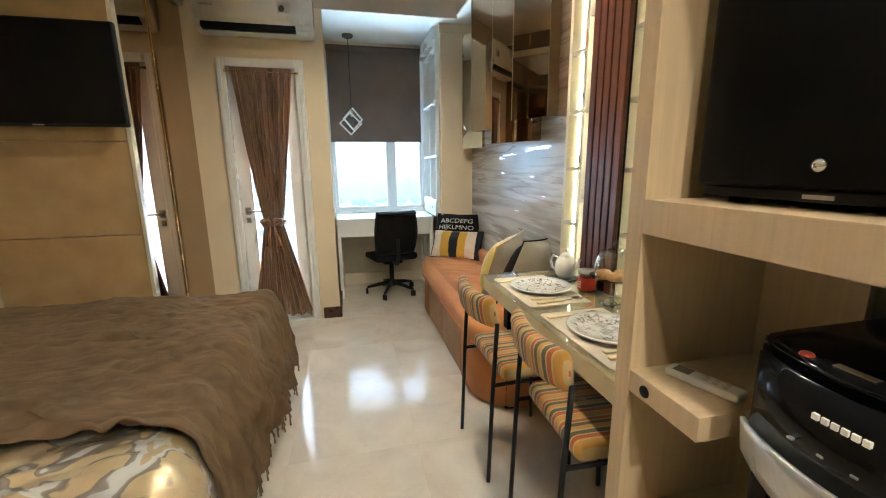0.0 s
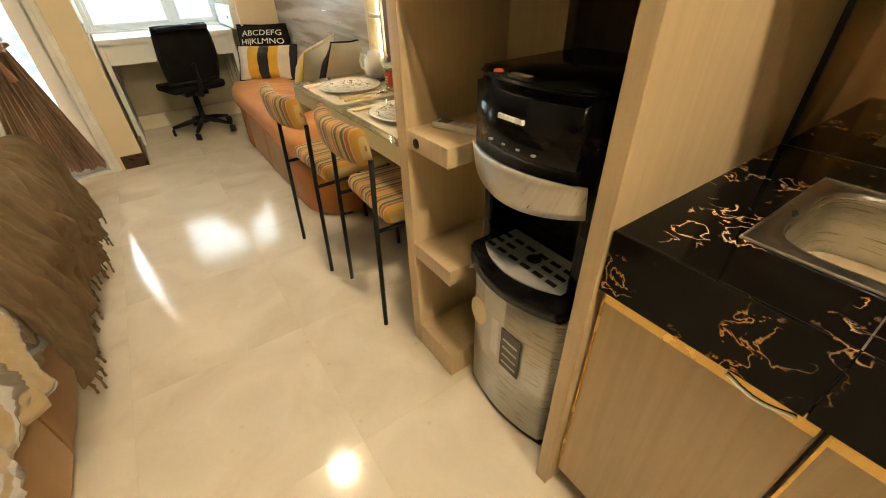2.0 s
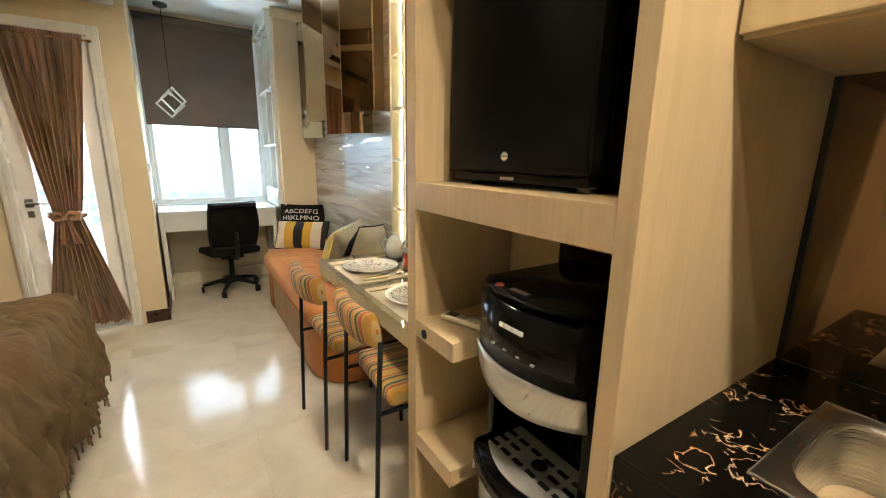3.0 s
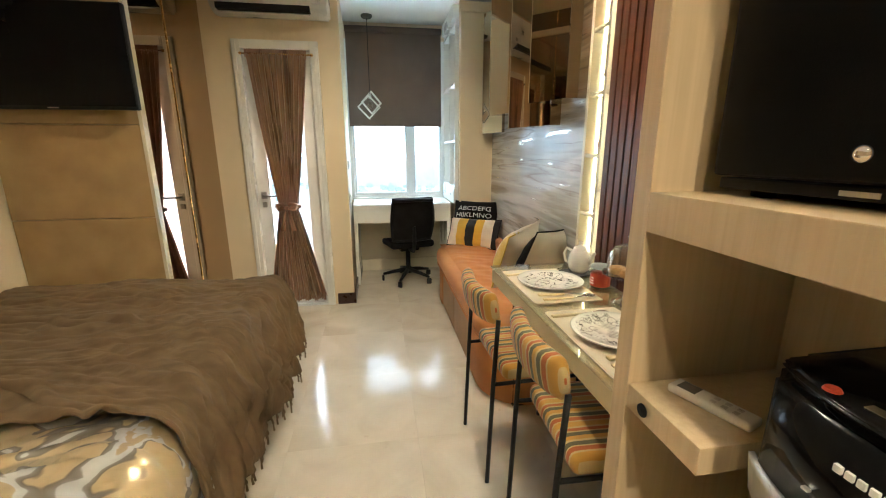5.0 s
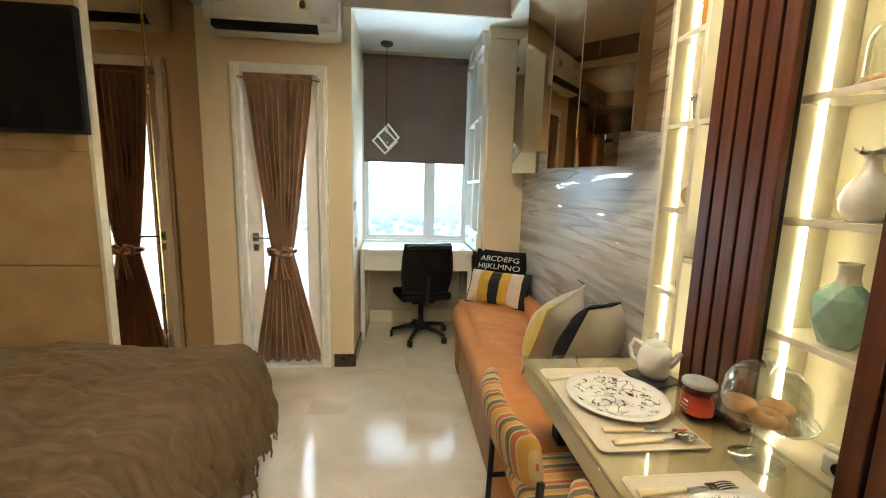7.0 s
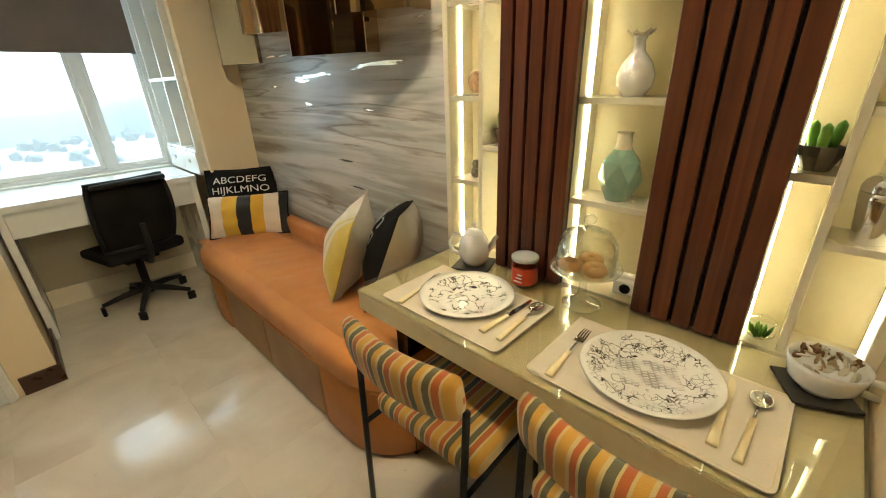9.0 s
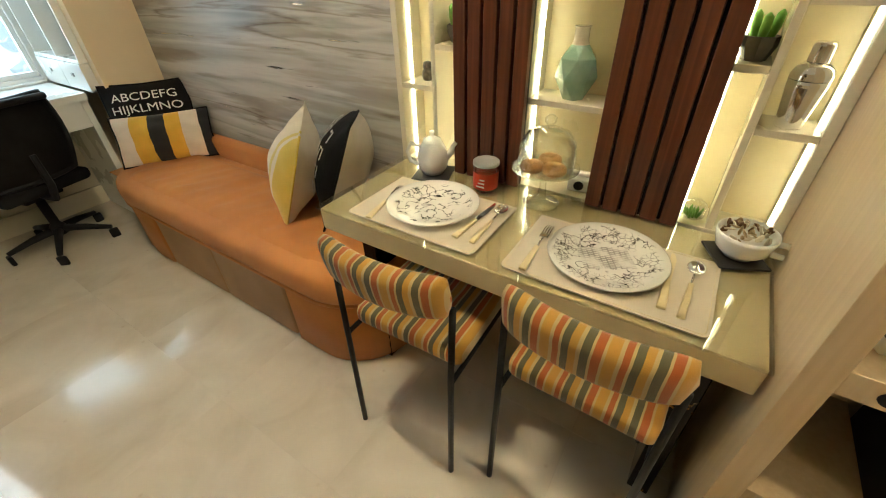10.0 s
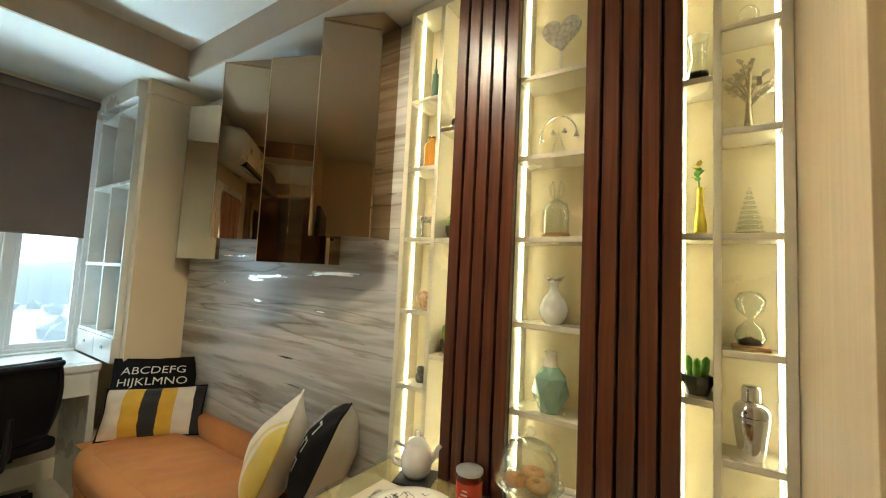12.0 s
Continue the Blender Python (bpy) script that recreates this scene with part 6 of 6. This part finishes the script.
# middle bay
ht = thing("heart_ornament", "pale woven heart on a thin stand", "ornament", (OX, yc, 2.15))
hb = bmesh.new()
pts = []
for k in range(40):
    a = 2 * math.pi * k / 40
    pts.append((16 * math.sin(a) ** 3, 13 * math.cos(a) - 5 * math.cos(2 * a) - 2 * math.cos(3 * a) - math.cos(4 * a)))
fr_, bk_ = [hb.verts.new((-0.007, p * 0.0042, 0.165 + q * 0.0042)) for p, q in pts], [hb.verts.new((0.007, p * 0.0042, 0.165 + q * 0.0042)) for p, q in pts]
hb.faces.new(fr_), hb.faces.new(bk_[::-1])
for k in range(40):
    hb.faces.new((fr_[k], fr_[(k + 1) % 40], bk_[(k + 1) % 40], bk_[k]))
bmesh.ops.recalc_face_normals(hb, faces=hb.faces)
part("heart", hb, tinted("whitewashed_wicker", (0.36, 0.32, 0.26), (0.62, 0.58, 0.50), 90, rough=0.8, grain=200, relief=0.6), ht)
part("stand", tube([(0, 0, 0.004), (0, 0, 0.10)], 0.004, 8), WHITE, ht)
part("foot", lathe([(0, 0), (0.03, 0), (0.028, 0.006), (0, 0.007)], 20), WHITE, ht)
wo = thing("wire_carousel", "thin wire carousel ornament with tiny hanging cones", "ornament", (OX, yc, 1.872))
part("hoop", tube([(0, 0.065 * math.cos(a), 0.06 + 0.085 * math.sin(a)) for a in [math.pi * k / 14 for k in range(15)]], 0.0025, 6), CHROME, wo, "", True)
part("post", tube([(0, -0.03, 0), (0, 0.0, 0.09), (0, 0.03, 0)], 0.0025, 6), CHROME, wo)
for k in range(4):
    y = -0.06 + 0.04 * k
    part("cone", lathe([(0.010, 0), (0.001, 0.016), (0, 0.017)], 10, (0, y, 0.055 + 0.035 * math.sin(math.pi * (k + 0.5) / 4))), CHROME, wo)
gc = thing("glass_cloche", "glass cloche with a looped top on a wooden base", "cloche", (OX, yc, 1.597))
part("base", lathe([(0, 0), (0.045, 0), (0.047, 0.006), (0.045, 0.018), (0, 0.018)], 28), OAK_ITEM, gc, "wooden base", True)
part("dome", lathe([(0.0425, 0.018), (0.0425, 0.09), (0.036, 0.115), (0.018, 0.128), (0.008, 0.132), (0.008, 0.129), (0.017, 0.1255), (0.034, 0.113), (0.041, 0.09), (0.041, 0.018)], 28), GLASS, gc, "", True)
for s in (-1, 1):
    part("loop", tube([(0, s * 0.006, 0.130), (0, s * 0.02, 0.15), (0, s * 0.024, 0.18), (0, s * 0.014, 0.195), (0, s * 0.008, 0.165), (0, s * 0.004, 0.132)], 0.004, 8), GLASS, gc, "", True)
wv = thing("white_vase", "round white vase with a flower shaped mouth", "vase", (OX, yc, 1.317))
part("body", lathe([(0, 0), (0.028, 0), (0.044, 0.025), (0.047, 0.05), (0.036, 0.08), (0.016, 0.105), (0.013, 0.13), (0.018, 0.14), (0.012, 0.138), (0.01, 0.12), (0, 0.1)], 28), GLAZED, wv, "", True)
for k in range(6):
    a = 2 * math.pi * k / 6
    part("petal", moved(grid(6, 6, lambda u, v: (0.028 * v, 0.016 * (u - 0.5) * 2 * math.sin(math.pi * min(1, v + 0.15)), 0.008 * v * v + 0.004 * math.sin(u * 6))), pose(0.008 * math.cos(a), 0.008 * math.sin(a), 0.141, 0, -12, 60 * k)), CREAM_COTTON, wv)
gv = thing("faceted_vase", "faceted sea green vase with a cream neck", "vase", (OX - 0.01, yc, 1.037), 15)
gv.scale = (1.06, 1.06, 1.06)


def faceted():
    bm = bmesh.new()
    n = 6
    rows = [(0.030, 0.0, 0), (0.056, 0.055, 0.5), (0.050, 0.105, 0), (0.021, 0.138, 0.5)]
    rings = [[bm.verts.new((r * math.cos(2 * math.pi * (k + o) / n), r * math.sin(2 * math.pi * (k + o) / n), z)) for k in range(n)] for r, z, o in rows]
    for i, (a, b) in enumerate(zip(rings, rings[1:])):
        for k in range(n):
            if rows[i][2] == 0:
                bm.faces.new((a[k], a[(k + 1) % n], b[k])), bm.faces.new((a[(k + 1) % n], b[(k + 1) % n], b[k]))
            else:
                bm.faces.new((a[k], b[(k + 1) % n], b[k])), bm.faces.new((a[k], a[(k + 1) % n], b[(k + 1) % n]))
    bm.faces.new(rings[0][::-1]), bm.faces.new(rings[-1])
    bmesh.ops.recalc_face_normals(bm, faces=bm.faces)
    bmesh.ops.bevel(bm, geom=list(bm.edges), offset=0.0012, segments=1, affect="EDGES")
    return bm


part("body", faceted(), tinted("sea_green_glaze", (0.22, 0.36, 0.27), (0.38, 0.50, 0.39), 12, rough=0.15, grain=40, relief=0.0, coat=0.4), gv)
part("neck", lathe([(0.0225, 0.136), (0.019, 0.145), (0.018, 0.172), (0.021, 0.178), (0.016, 0.178), (0.015, 0.15), (0, 0.14)], 20), CREAM, gv, "cream neck", True)
ty = thing("toy_phone", "small cream and black ornamental telephone", "ornament", (1.80, 1.715, NZ0), 8)
part("body", box((-0.03, -0.035, 0), (0.03, 0.035, 0.045), 0.006), GLAZED, ty, "", True)
part("cradle", box((-0.012, -0.045, 0.045), (0.012, 0.045, 0.06), 0.006), GLAZED, ty, "", True)
part("dial", moved(lathe([(0, 0.004), (0.014, 0.004), (0.016, 0)], 18), pose(-0.0305, 0.0, 0.022, 0, -90, 0)), BLACK_PLASTIC, ty)

# right bays
be = thing("glass_beaker", "waisted glass with dark sand at the bottom", "glass", (OX, yra, 2.025))
part("glass", lathe([(0, 0), (0.026, 0), (0.03, 0.03), (0.02, 0.08), (0.024, 0.13), (0.028, 0.15), (0.0265, 0.15), (0.0225, 0.13), (0.0185, 0.08), (0.028, 0.03), (0.025, 0.004), (0, 0.004)], 24), GLASS, be, "", True)
part("sand", lathe([(0, 0.005), (0.0245, 0.006), (0.0275, 0.03), (0.026, 0.04), (0, 0.038)], 20), SLATE, be, "", True)
yv = thing("yellow_bud_vase", "slim yellow glass bud vase with a small flower", "vase", (OX, yra - 0.006, 1.60))
part("glass", lathe([(0, 0), (0.014, 0), (0.016, 0.03), (0.010, 0.07), (0.008, 0.12), (0.011, 0.135), (0.009, 0.134), (0.006, 0.11), (0, 0.1)], 18), tinted("yellow_glass", (0.65, 0.52, 0.03), (0.78, 0.66, 0.08), 20, rough=0.1, coat=0.5, relief=0.0), yv, "", True)
part("stem", tube([(0, 0, 0.1), (0.004, 0.004, 0.16), (0.0, 0.008, 0.20)], 0.002, 6), PLANT, yv)
rl = random.Random(8)
for k in range(9):
    o_ = moved(grid(3, 3, lambda u, v: (0.02 * v, 0.009 * (u - 0.5) * 2 * math.sin(math.pi * (0.1 + 0.9 * v)), 0.004 * v)), pose(0, 0.006, 0.155 + 0.006 * k, 0, rl.uniform(-50, -10), k * 83))
    part("leaf", o_, PLANT if k < 6 else tinted("yellow_petal", (0.6, 0.5, 0.05), (0.7, 0.6, 0.1), 20), yv)
pw_ = thing("paperweight", "small glass ball with green moss inside", "ornament", (OX - 0.025, yra + 0.002, NZ0))
part("ball", lathe([(0, 0), (0.018, 0.001), (0.03, 0.012), (0.033, 0.028), (0.028, 0.046), (0.014, 0.057), (0.008, 0.06), (0, 0.06)], 24), GLASS, pw_, "", True)
for k in range(12):
    a, r = 2.4 * k, 0.005 + 0.0012 * k
    part("moss", tube([(r * math.cos(a), r * math.sin(a), 0.006), (r * 1.3 * math.cos(a), r * 1.3 * math.sin(a), 0.022), (r * 1.5 * math.cos(a), r * 1.5 * math.sin(a), 0.032)], [0.004, 0.004, 0.001], 6), PLANT, pw_)
hj = thing("jewellery_stand", "small glass ornament on the top shelf", "ornament", (OX, yrb, 2.155))
part("base", lathe([(0, 0), (0.028, 0), (0.028, 0.012), (0, 0.012)], 20), OAK_ITEM, hj)
part("dome", lathe([(0.025, 0.012), (0.025, 0.05), (0.015, 0.07), (0, 0.075)], 20), GLASS, hj, "", True)
mt = thing("metal_tree", "flat pale metal tree ornament with leaves", "ornament", (OX, yrb, 1.872))
TREE = tinted("champagne_metal", (0.42, 0.36, 0.25), (0.55, 0.48, 0.35), 20, rough=0.4, metal=0.6)
part("trunk", tube([(0, 0, 0), (0, 0.001, 0.05), (0, 0.0, 0.12), (0, -0.004, 0.17)], [0.013, 0.007, 0.005, 0.003], 8), TREE, mt, "", True)
rt_ = random.Random(4)
leafm = moved(grid(3, 4, lambda u, v: (0.0, 0.006 * (u - 0.5) * 2 * math.sin(math.pi * v), 0.016 * v)), Matrix())
leaf_me = bpy.data.meshes.new("leaf")
leafm.to_mesh(leaf_me)
leafm.free()
leaf_me.materials.append(TREE)
for y1, z1 in ((-0.05, 0.115), (0.052, 0.135), (-0.035, 0.16), (0.036, 0.175), (-0.012, 0.20), (0.016, 0.205), (0.055, 0.165), (-0.052, 0.14)):
    zb = 0.065 + 0.5 * (z1 - 0.1)
    part("branch", tube([(0, 0, zb), (0, y1 * 0.5, zb + (z1 - zb) * 0.65), (0, y1, z1)], [0.003, 0.0022, 0.0014], 6), TREE, mt)
    for k in range(7):
        f = 0.35 + 0.1 * k
        o = new("leaf", leaf_me)
        o.parent = mt
        o.matrix_basis = pose(rt_.uniform(-0.003, 0.003), y1 * f, zb + (z1 - zb) * (f ** 0.8), rt_.uniform(-100, 100), 0, rt_.uniform(-25, 25))
cr = thing("crystal_tree", "small clear faceted crystal fir tree", "ornament", (OX, yrb, 1.598))
bm = bmesh.new()
for k in range(9):
    merge(bm, lathe([(0.036 - 0.0036 * k, 0.008 + 0.013 * k), (0.022 - 0.0024 * k, 0.026 + 0.013 * k), (0, 0.027 + 0.013 * k), (0, 0.008 + 0.013 * k), (0.036 - 0.0036 * k, 0.008 + 0.013 * k)], 9))
part("crystal", bm, GLASS, cr)
part("base", lathe([(0, 0), (0.03, 0), (0.03, 0.008), (0, 0.008)], 20), GLASS, cr)
hg = thing("hourglass", "glass hourglass on a small wooden base", "hourglass", (OX, yrb, 1.304))
part("base", box((-0.032, -0.04, 0), (0.032, 0.04, 0.010), 0.002), OAK_ITEM, hg, "wooden base")
part("glass", lathe([(0.026, 0.010), (0.034, 0.03), (0.028, 0.055), (0.005, 0.078), (0.028, 0.10), (0.034, 0.125), (0.022, 0.145), (0, 0.15), (0, 0.148), (0.021, 0.143), (0.0325, 0.125), (0.0265, 0.101), (0.0035, 0.078), (0.0265, 0.054), (0.0325, 0.03), (0.025, 0.0105)], 28), GLASS, hg, "", True)
part("sand", lathe([(0, 0.011), (0.024, 0.012), (0.028, 0.022), (0, 0.034)], 20), tinted("dark_sand", (0.06, 0.04, 0.02), (0.1, 0.07, 0.04), 200, rough=0.9), hg, "", True)
cs_ = thing("cocktail_shaker", "polished steel cocktail shaker", "shaker", (OX - 0.02, yrb, 1.039))
part("body", lathe([(0, 0), (0.026, 0), (0.028, 0.005), (0.038, 0.09), (0.0385, 0.105), (0, 0.105)], 32), CHROME, cs_, "", True)
part("shoulder", lathe([(0.039, 0.1055), (0.039, 0.115), (0.034, 0.128), (0.022, 0.140), (0, 0.14)], 32), CHROME, cs_, "", True)
part("cap", lathe([(0.0205, 0.1405), (0.0205, 0.17), (0.018, 0.178), (0, 0.179)], 28), CHROME, cs_, "", True)
# ---- floor tiles ----
bm = box((-0.2999, -0.2999, -0.012), (0.2999, 0.2999, 0.0), 0.0002, 1)
me = bpy.data.meshes.new("floor_tile")
bm.to_mesh(me)
bm.free()
me.materials.append(FLOOR_STONE)
for i in range(6):
    for j in range(13):
        o = new("floor_tile", me)
        o.parent = floor
        o.location = (XL + 0.3 + 0.6 * i - 0.25, YB + 0.3 + 0.6 * j - 0.2, 0)
